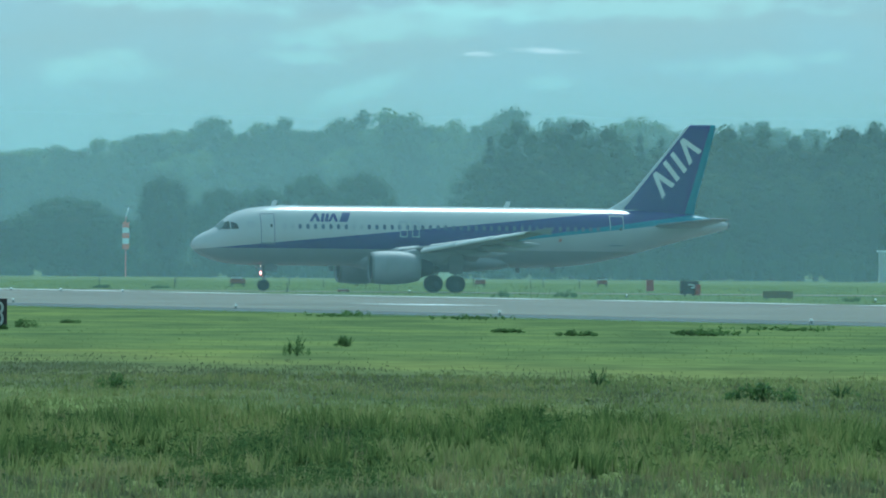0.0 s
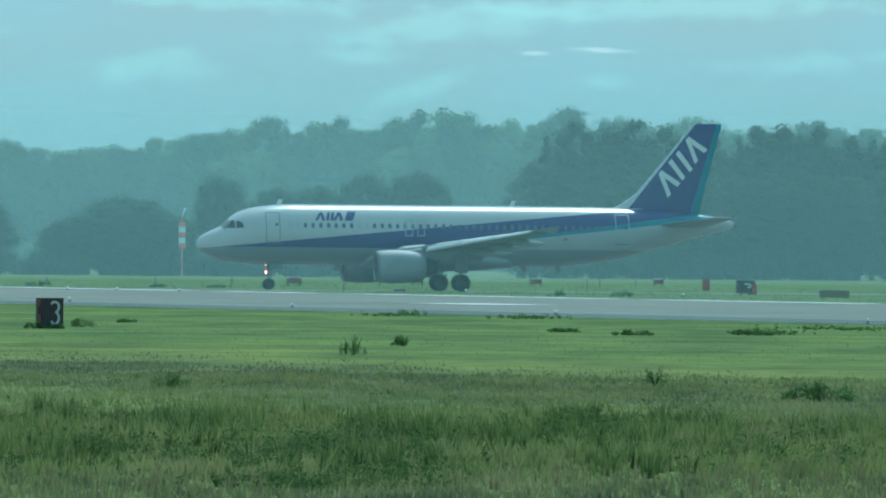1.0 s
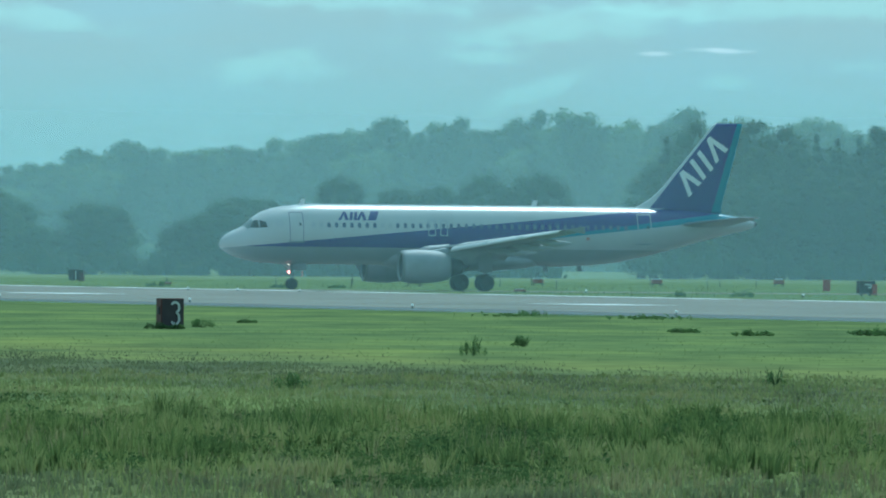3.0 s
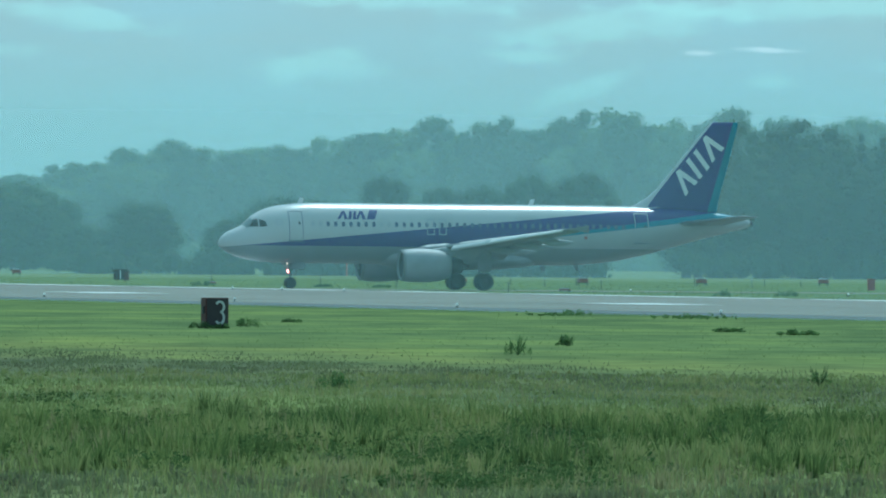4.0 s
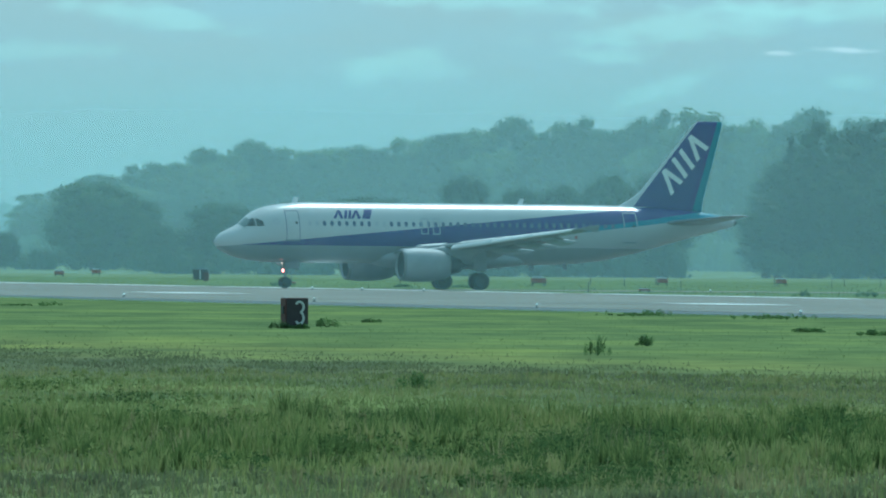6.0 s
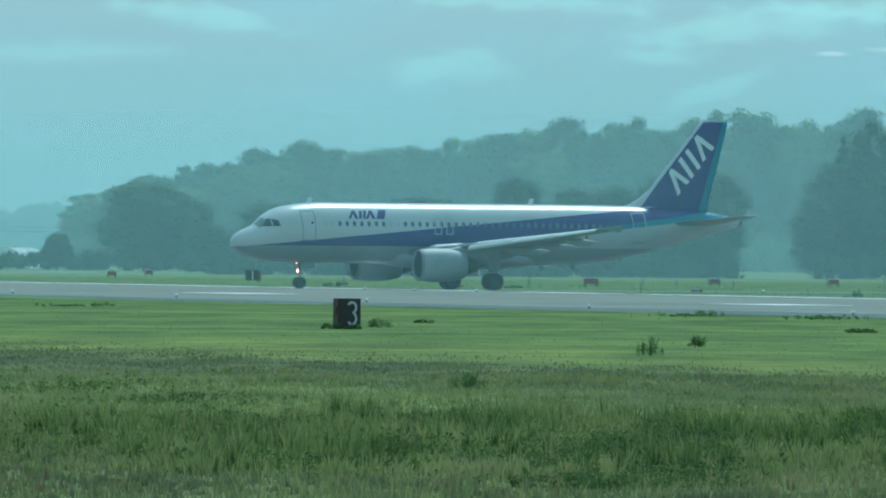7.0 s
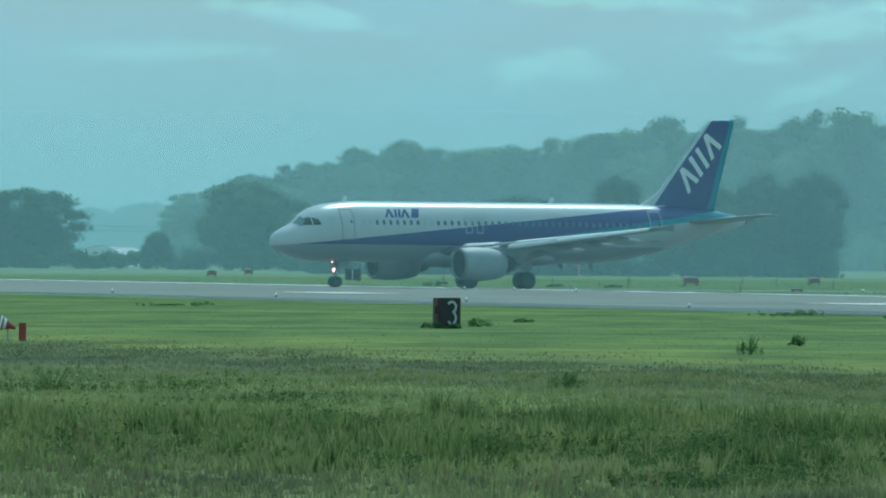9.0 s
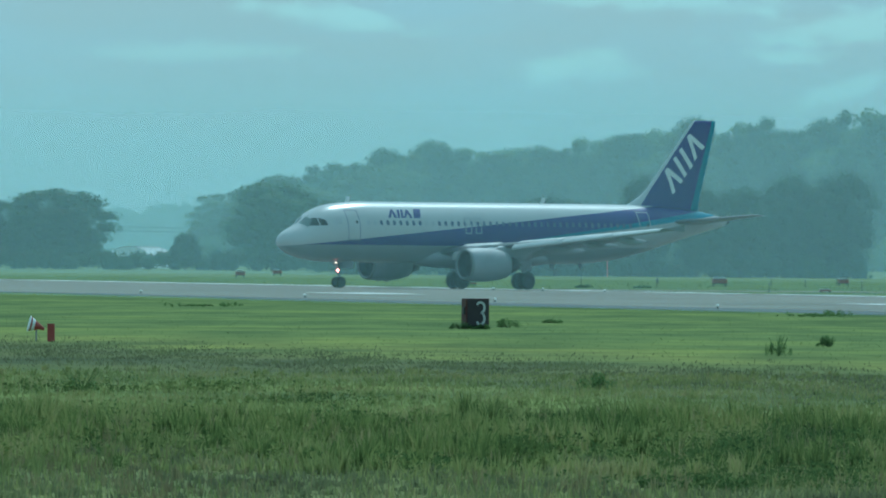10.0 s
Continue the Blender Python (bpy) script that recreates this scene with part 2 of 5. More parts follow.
def blade_material(name, stops):
    """Grass: colour changes from patch to patch and from blade to blade; thin blades let light through."""
    m = bpy.data.materials.new(name)
    m.use_nodes = True
    n, l = m.node_tree.nodes, m.node_tree.links
    b = n["Principled BSDF"]
    b.inputs["Roughness"].default_value = 0.95
    b.inputs["Specular IOR Level"].default_value = 0.04
    tc = n.new("ShaderNodeTexCoord")
    mp = n.new("ShaderNodeMapping")
    mp.inputs["Scale"].default_value = (0.45, 0.055, 0.3)
    l.new(tc.outputs["Object"], mp.inputs["Vector"])
    a = n.new("ShaderNodeTexNoise")
    a.inputs["Scale"].default_value = 1.0
    a.inputs["Detail"].default_value = 3.5
    a.inputs["Roughness"].default_value = 0.5
    l.new(mp.outputs["Vector"], a.inputs["Vector"])
    geo = n.new("ShaderNodeNewGeometry")
    k = n.new("ShaderNodeMath")
    k.operation = 'MULTIPLY_ADD'
    k.inputs[1].default_value = 0.26
    l.new(geo.outputs["Random Per Island"], k.inputs[0])
    low = n.new("ShaderNodeMath")
    low.operation = 'SUBTRACT'
    low.inputs[1].default_value = 0.07
    l.new(a.outputs["Fac"], low.inputs[0])
    l.new(low.outputs[0], k.inputs[2])
    r = n.new("ShaderNodeValToRGB")
    e = r.color_ramp.elements
    while len(e) < len(stops):
        e.new(0.5)
    for i, (pos, c) in enumerate(stops):
        e[i].position = pos
        e[i].color = (*c, 1)
    l.new(k.outputs[0], r.inputs["Fac"])
    l.new(r.outputs["Color"], b.inputs["Base Color"])
    tl = n.new("ShaderNodeBsdfTranslucent")
    l.new(r.outputs["Color"], tl.inputs["Color"])
    mx = n.new("ShaderNodeMixShader")
    mx.inputs[0].default_value = 0.5
    l.new(b.outputs[0], mx.inputs[1])
    l.new(tl.outputs[0], mx.inputs[2])
    l.new(mx.outputs[0], n["Material Output"].inputs["Surface"])
    return m


M_BLADE = blade_material("grass_blades", [(0.36, (0.160, 0.195, 0.076)), (0.50, (0.212, 0.250, 0.094)), (0.62, (0.262, 0.285, 0.110)), (0.78, (0.295, 0.285, 0.135))])
M_BLADEDARK = blade_material("weed_blades", [(0.34, (0.064, 0.098, 0.037)), (0.50, (0.115, 0.158, 0.054)), (0.64, (0.185, 0.230, 0.078)), (0.80, (0.260, 0.265, 0.108))])
M_SCRUB = blade_material("scrub_blades", [(0.38, (0.130, 0.140, 0.084)), (0.55, (0.165, 0.188, 0.098)), (0.75, (0.205, 0.235, 0.108))])
M_BLADEDRY = blade_material("dry_blades", [(0.40, (0.175, 0.165, 0.090)), (0.6, (0.235, 0.225, 0.115)), (0.8, (0.32, 0.30, 0.15))])
M_LUSH = blade_material("lush_leaves", [(0.36, (0.050, 0.086, 0.034)), (0.52, (0.078, 0.124, 0.046)), (0.68, (0.120, 0.168, 0.060)), (0.82, (0.170, 0.205, 0.080))])
M_MOWN = blade_material("mown_blades", [(0.36, (0.135, 0.180, 0.074)), (0.53, (0.175, 0.228, 0.088)), (0.70, (0.225, 0.275, 0.100))])
M_ROOF = mat("greenhouse_film", (0.75, 0.78, 0.78), 0.35, vary=0.15, scale=0.3)
M_CONC = mat("concrete", (0.45, 0.45, 0.43), 0.8, vary=0.2, scale=0.5)


# ================= mesh helpers =================
def part(name, bm, material, parent=None, label="", smooth=False):
    me = bpy.data.meshes.new(name)
    bm.normal_update()
    bm.to_mesh(me)
    bm.free()
    for m in (material if isinstance(material, (list, tuple)) else [material]):
        me.materials.append(m)
    if smooth:
        me.polygons.foreach_set("use_smooth", [True] * len(me.polygons))
    ob = new(name, me)
    if parent is not None:
        ob.parent = parent
    if label:
        tagged(ob, label)
    return ob


def thing(name, label, category, group="", kind="", at=None):
    ob = new(name)
    ob.empty_display_size = 0.3
    if at is not None:
        ob.matrix_world = at
    return tagged(ob, label, category, group, kind)


def raw_mesh(name, verts, faces, material, smooth=False):
    me = bpy.data.meshes.new(name)
    me.from_pydata(verts, [], faces)
    me.materials.append(material)
    if smooth:
        me.polygons.foreach_set("use_smooth", [True] * len(me.polygons))
    me.update()
    return me


def box(bm, cx, cy, cz, sx, sy, sz, bevel=0.0, m=None):
    r = bmesh.ops.create_cube(bm, size=1.0)
    vs = r["verts"]
    for v in vs:
        v.co = Vector((cx + v.co.x * sx, cy + v.co.y * sy, cz + v.co.z * sz))
    if bevel:
        es = list({e for v in vs for e in v.link_edges})
        vs = list({v for f in bmesh.ops.bevel(bm, geom=es, offset=bevel, segments=2, affect='EDGES')["faces"] for v in f.verts} | {v for v in vs if v.is_valid})
    if m is not None:
        bmesh.ops.transform(bm, matrix=m, verts=vs)
    return vs


def rod(bm, a, b, r0, r1=None, n=10):
    a, b = Vector(a), Vector(b)
    r1 = r0 if r1 is None else r1
    d = b - a
    q = d.to_track_quat('Z', 'Y').to_matrix().to_4x4()
    bmesh.ops.create_cone(bm, cap_ends=True, segments=n, radius1=r0, radius2=r1, depth=d.length, matrix=Matrix.Translation((a + b) / 2) @ q)


def loft(bm, rings, cap=True, closed=True):
    """Skin over rings of equal length."""
    rows = [[bm.verts.new(p) for p in ring] for ring in rings]
    n = len(rows[0])
    for r0, r1 in zip(rows, rows[1:]):
        for i in range(n if closed else n - 1):
            j = (i + 1) % n
            bm.faces.new((r0[i], r0[j], r1[j], r1[i]))
    if cap:
        bm.faces.new(rows[0][::-1])
        bm.faces.new(rows[-1])
    bmesh.ops.recalc_face_normals(bm, faces=bm.faces[:])
    return rows


def spin(bm, profile, n=28, axis_y=0.0, axis_z=0.0):
    """Body of revolution about a line along x; profile of (x, radius)."""
    loft(bm, [[(x, axis_y + r * math.cos(2 * math.pi * i / n), axis_z + r * math.sin(2 * math.pi * i / n)) for i in range(n)] for x, r in profile], cap=False)


# ================= ground =================
def ground_material():
    """Mown and rough airfield grass with broad streaks, bare tracks and a darker strip of low scrub."""
    m = bpy.data.materials.new("airfield_grass")
    m.use_nodes = True
    n, l = m.node_tree.nodes, m.node_tree.links
    b = n["Principled BSDF"]
    b.inputs["Roughness"].default_value = 1.0
    b.inputs["Specular IOR Level"].default_value = 0.0
    tc = n.new("ShaderNodeTexCoord")

    def noise_at(scale, stretch, detail=5):
        mp = n.new("ShaderNodeMapping")
        mp.inputs["Scale"].default_value = stretch
        t = n.new("ShaderNodeTexNoise")
        t.inputs["Scale"].default_value = scale
        t.inputs["Detail"].default_value = detail
        l.new(tc.outputs["Object"], mp.inputs["Vector"])
        l.new(mp.outputs["Vector"], t.inputs["Vector"])
        return t.outputs["Fac"]

    def ramp(fac, stops):
        r = n.new("ShaderNodeValToRGB")
        e = r.color_ramp.elements
        while len(e) < len(stops):
            e.new(0.5)
        for i, (p, c) in enumerate(stops):
            e[i].position = p
            e[i].color = (*c, 1)
        l.new(fac, r.inputs["Fac"])
        return r.outputs["Color"]

    # strips of growth across the field: distance beyond the dull strip, with a wandering edge
    across = n.new("ShaderNodeVectorMath")
    across.operation = 'DOT_PRODUCT'
    across.inputs[1].default_value = (3.4, 1.0, 0.0)
    l.new(tc.outputs["Object"], across.inputs[0])
    wander = n.new("ShaderNodeMath")
    wander.operation = 'MULTIPLY_ADD'
    wander.inputs[1].default_value = 62.0
    l.new(noise_at(1.0, (0.16, 0.018, 1), 4), wander.inputs[0])
    l.new(across.outputs["Value"], wander.inputs[2])
    lane = n.new("ShaderNodeMapRange")
    lane.inputs["From Min"].default_value = 308 + 31 - 160
    lane.inputs["From Max"].default_value = 308 + 31 + 160
    l.new(wander.outputs[0], lane.inputs["Value"])
    big = ramp(lane.outputs["Result"], [(0.06, (0.195, 0.210, 0.092)), (0.22, (0.180, 0.215, 0.084)), (0.34, (0.170, 0.198, 0.086)), (0.43, (0.138, 0.155, 0.086)), (0.53, (0.132, 0.148, 0.084)),
                                        (0.60, (0.170, 0.198, 0.086)), (0.66, (0.212, 0.236, 0.090)), (0.76, (0.172, 0.212, 0.084)), (0.95, (0.158, 0.204, 0.085))])
    patch = ramp(noise_at(1.0, (0.22, 0.03, 1), 5), [(0.32, (0.72, 0.76, 0.84)), (0.5, (1.0, 1.0, 1.0)), (0.68, (1.22, 1.18, 1.05))])
    mul0 = n.new("ShaderNodeMixRGB")
    mul0.blend_type = 'MULTIPLY'
    mul0.inputs[0].default_value = 1
    l.new(big, mul0.inputs[1])
    l.new(patch, mul0.inputs[2])
    big = mul0.outputs[0]
    fine = ramp(noise_at(1.0, (1.1, 0.30, 1), 8), [(0.3, (0.82, 0.82, 0.84)), (0.7, (1.12, 1.12, 1.08))])
    mul = n.new("ShaderNodeMixRGB")
    mul.blend_type = 'MULTIPLY'
    mul.inputs[0].default_value = 1
    l.new(big, mul.inputs[1])
    l.new(fine, mul.inputs[2])
    bands = ramp(noise_at(1.0, (0.016, 0.085, 1), 3), [(0.34, (0.84, 0.85, 0.88)), (0.5, (1.0, 1.0, 1.0)), (0.66, (1.13, 1.10, 1.0))])
    mul2 = n.new("ShaderNodeMixRGB")
    mul2.blend_type = 'MULTIPLY'
    mul2.inputs[0].default_value = 1
    l.new(mul.outputs[0], mul2.inputs[1])
    l.new(bands, mul2.inputs[2])
    # grass colour turns paler with distance, before the far trees
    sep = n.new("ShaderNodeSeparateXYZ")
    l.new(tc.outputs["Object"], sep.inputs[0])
    far_pale = n.new("ShaderNodeMapRange")
    far_pale.interpolation_type = 'SMOOTHSTEP'
    far_pale.inputs["From Min"].default_value = 1340
    far_pale.inputs["From Max"].default_value = 1500
    l.new(sep.outputs["Y"], far_pale.inputs["Value"])
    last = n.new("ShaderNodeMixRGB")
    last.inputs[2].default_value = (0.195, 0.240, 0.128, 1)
    l.new(far_pale.outputs["Result"], last.inputs[0])
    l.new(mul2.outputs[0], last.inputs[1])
    l.new(last.outputs[0], b.inputs["Base Color"])
    return m


def ground():
    xs = [-5200, -1200, -300, -100, 100, 300, 1200, 5200]
    ys = [-600, 0, 140, 300, 500, 800, 1100, 1500, 2000, 3000, 5200]
    vs = [(x, y, 0.0) for y in ys for x in xs]
    w = len(xs)
    fs = [(j * w + i, j * w + i + 1, (j + 1) * w + i + 1, (j + 1) * w + i) for j in range(len(ys) - 1) for i in range(w - 1)]
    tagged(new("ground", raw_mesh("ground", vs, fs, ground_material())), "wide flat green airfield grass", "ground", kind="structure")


ALONG = Vector((0.2435, -0.9699, 0.0))      # runway direction, towards the camera
ACROSS = Vector((0.9699, 0.2435, 0.0))      # from the near edge to the far edge
NEAR = Vector((-21.5, 742.3, 0.0))          # a point on the near pavement edge


def strip(bm, d0, d1, s0, s1, z):
    """A thin slab on the runway: across from d0 to d1, along from s0 to s1."""
    p = [NEAR + ACROSS * d + ALONG * s for d, s in ((d0, s0), (d1, s0), (d1, s1), (d0, s1))]
    lo = [bm.verts.new((q.x, q.y, -0.05)) for q in p]
    hi = [bm.verts.new((q.x, q.y, z)) for q in p]
    bm.faces.new(hi)
    for i in range(4):
        bm.faces.new((lo[i], lo[(i + 1) % 4], hi[(i + 1) % 4], hi[i]))
    bmesh.ops.recalc_face_normals(bm, faces=bm.faces[:])


def runway():
    bm = bmesh.new()
    strip(bm, 7.0, 68.5, -1500, 700, 0.02)
    tagged(part("runway", bm, M_ASPHALT), "grey asphalt runway with worn surface", "runway", kind="structure")
    bm = bmesh.new()
    for d0, s0, s1 in ((3.4, -1500, -115), (2.0, -115, -65), (0.5, -65, -20), (-1.0, -20, 700)):
        strip(bm, d0, 7.0, s0, s1, 0.012)
    tagged(part("runway_shoulder", bm, M_SHOULDER), "dark narrow asphalt shoulder along the runway", "runway shoulder", kind="structure")


def place(p):
    """Runway coordinates of a ground point."""
    d = Vector((p[0], p[1], 0)) - NEAR
    return d.dot(ACROSS), d.dot(ALONG)


def markings():
    for (a, b, w) in (((-2.6, 797), (0.8, 783), 4.4), ((-35.4, 925), (-31.4, 909), 4.2)):
        (d0, s0), (d1, s1) = place(a), place(b)
        bm = bmesh.new()
        strip(bm, (d0 + d1) / 2 - w / 2, (d0 + d1) / 2 + w / 2, s0, s1, 0.026)
        tagged(part("runway_marking", bm, M_MARK), "worn white painted stripe on the runway", "runway marking", "runway stripes", "structure")
    for s0, s1 in ((-900, -480), (-470, -335), (-325, -262), (-252, -226), (-214, -150), (-138, -92), (-80, 60)):
        bm = bmesh.new()
        strip(bm, 65.4, 67.6, s0, s1, 0.026)
        tagged(part("edge_stripe", bm, M_MARK), "worn white side stripe along the far runway edge", "runway marking", "runway side stripes", "structure")


# the aircraft's way: mid point between the main wheels at even half seconds, and its turn towards the camera
WAY = [(0.0, 0.10, 1049.43, 11.57), (0.5, -1.65, 1049.07, 11.60), (1.0, -3.39, 1048.71, 11.75), (1.5, -5.10, 1048.35, 12.04),
       (2.0, -6.79, 1047.98, 12.44), (2.5, -8.46, 1047.61, 12.98), (3.0, -10.11, 1047.22, 13.65), (3.5, -11.72, 1046.81, 14.45),
       (4.0, -13.32, 1046.39, 15.38), (4.5, -14.88, 1045.95, 16.45), (5.0, -16.41, 1045.48, 17.65), (5.5, -17.90, 1044.98, 18.99),
       (6.0, -19.37, 1044.46, 20.47), (6.5, -20.79, 1043.90, 22.09), (7.0, -22.18, 1043.32, 23.85), (7.5, -23.52, 1042.70, 25.75),
       (8.0, -24.82, 1042.04, 27.80), (8.5, -26.07, 1041.35, 30.00), (9.0, -27.27, 1040.62, 32.35), (9.5, -28.42, 1039.86, 34.85),
       (10.0, -29.51, 1039.07, 37.50)]


def taxiway():
    """Taxiway along the aircraft's way, opening into the runway."""
    line = [(220, 1090.0), (60, 1062.0), (0.1, 1049.4), (-16.4, 1045.5), (-29.5, 1039.1), (-41, 1028.0), (-50, 1012.0)]
    bm = bmesh.new()
    rows = []
    for i, (x, y) in enumerate(line):
        a, b = line[max(i - 1, 0)], line[min(i + 1, len(line) - 1)]
        d = Vector((b[0] - a[0], b[1] - a[1], 0)).normalized()
        nrm = Vector((-d.y, d.x, 0))
        w = 12.0 + max(0, i - 3) * 3
        rows.append([(Vector((x, y, z)) + nrm * k * w)[:] for k, z in ((-1, 0.0), (-1, 0.014), (1, 0.014), (1, 0.0))])
    loft(bm, rows, cap=False, closed=False)
    tagged(part("taxiway", bm, M_ASPHALT), "grey asphalt taxiway curving into the runway", "taxiway", kind="structure")


# ================= aircraft =================
ST = 17.71      # station of the main wheels behind the nose tip


def soft(table, x):
    """Smooth curve through a table's rows."""
    for (x0, *a), (x1, *b) in zip(table, table[1:]):
        if x <= x1:
            break
    k = min(max((x - x0) / (x1 - x0), 0), 1)
    return [p + (q - p) * k for p, q in zip(a, b)]


# station, top, bottom, half width
SECTIONS = [(0.0, 3.20, 2.92, 0.14), (0.2, 3.52, 2.70, 0.47), (0.45, 3.72, 2.50, 0.72), (0.8, 3.92, 2.32, 0.97), (1.2, 4.10, 2.15, 1.19),
            (1.6, 4.29, 2.03, 1.36), (1.95, 4.58, 1.95, 1.48), (2.25, 4.88, 1.89, 1.58), (2.6, 5.14, 1.84, 1.66), (3.0, 5.35, 1.80, 1.74), (3.6, 5.55, 1.76, 1.83),
            (4.3, 5.68, 1.74, 1.90), (5.2, 5.78, 1.73, 1.95), (6.2, 5.85, 1.73, 1.975), (24.0, 5.87, 1.73, 1.975), (26.0, 5.87, 1.83, 1.97),
            (28.0, 5.86, 2.06, 1.93), (30.5, 5.83, 2.62, 1.75), (32.0, 5.78, 3.04, 1.58), (33.5, 5.68, 3.46, 1.35), (35.1, 5.50, 3.88, 1.02),
            (36.5, 5.25, 4.22, 0.62), (37.3, 5.05, 4.42, 0.36), (37.57, 4.95, 4.55, 0.24)]


def hull_point(st, a):
    """Point of the hull at a station; a: angle from the top, positive to port."""
    t, b, w = soft(SECTIONS, st)
    return Vector((ST - st, w * math.sin(a), (t + b) / 2 + (t - b) / 2 * math.cos(a)))


def hull_side(st, z, side=1, proud=0.012):
    """Point on the hull's side at a height, a little proud."""
    t, b, w = soft(SECTIONS, st)
    c, hgt = (t + b) / 2, (t - b) / 2
    k = min(max((z - c) / hgt, -0.999), 0.999)
    y = w * math.sqrt(1 - k * k)
    nrm = Vector((0, y / (w * w), (z - c) / (hgt * hgt))).normalized()
    return Vector((ST - st, side * (y + nrm.y * proud), z + nrm.z * proud))


def hull_patch(bm, corners, side=1, proud=0.012, n=3, m=3):
    """Four-cornered plate (stations, heights) that follows the hull."""
    c = corners
    g = []
    for j in range(m + 1):
        v = j / m
        row = []
        for i in range(n + 1):
            u = i / n
            st = (c[0][0] * (1 - u) + c[1][0] * u) * (1 - v) + (c[3][0] * (1 - u) + c[2][0] * u) * v
            z = (c[0][1] * (1 - u) + c[1][1] * u) * (1 - v) + (c[3][1] * (1 - u) + c[2][1] * u) * v
            row.append(bm.verts.new(hull_side(st, z, side, proud)))
        g.append(row)
    for j in range(m):
        for i in range(n):
            q = (g[j][i], g[j][i + 1], g[j + 1][i + 1], g[j + 1][i])
            bm.faces.new(q if side < 0 else q[::-1])


def outline(bm, st0, st1, z0, z1, side, w=0.045, proud=0.014):
    """Four narrow plates round a door."""
    hull_patch(bm, [(st0, z0), (st1, z0), (st1, z0 + w), (st0, z0 + w)], side, proud, 3, 1)
    hull_patch(bm, [(st0, z1 - w), (st1, z1 - w), (st1, z1), (st0, z1)], side, proud, 3, 1)
    hull_patch(bm, [(st0, z0), (st0 + w, z0), (st0 + w, z1), (st0, z1)], side, proud, 1, 8)
    hull_patch(bm, [(st1 - w, z0), (st1, z0), (st1, z1), (st1 - w, z1)], side, proud, 1, 8)


def foil(st_le, chord, y, z, thick, upright=False, n=10):
    """Ring of a wing section: nose to tail above, back below."""
    ring = []
    for k in range(2 * n):
        i = k if k <= n else 2 * n - k
        sgn = 1 if k <= n else -1
        x = (1 - math.cos(math.pi * i / n)) / 2
        t = thick * chord * 5 * (0.2969 * math.sqrt(x) - 0.126 * x - 0.3516 * x * x + 0.2843 * x ** 3 - 0.1036 * x ** 4)
        if sgn < 0:
            t *= 0.72 if not upright else 1.0
        ring.append((ST - st_le - x * chord, y + sgn * t, z) if upright else (ST - st_le - x * chord, y, z + sgn * t))
    return ring


WING = [(1.6, 12.3, 6.9, 2.42, 0.15), (4.0, 13.55, 5.5, 2.72, 0.13), (6.5, 14.85, 4.15, 3.00, 0.12), (11.5, 17.45, 2.85, 3.58, 0.115), (16.7, 20.15, 1.6, 4.18, 0.11)]


def wing_at(y):
    for r0, r1 in zip(WING, WING[1:]):
        if y <= r1[0]:
            break
    k = (y - r0[0]) / (r1[0] - r0[0])
    return [p + (q - p) * k for p, q in zip(r0[1:], r1[1:])]


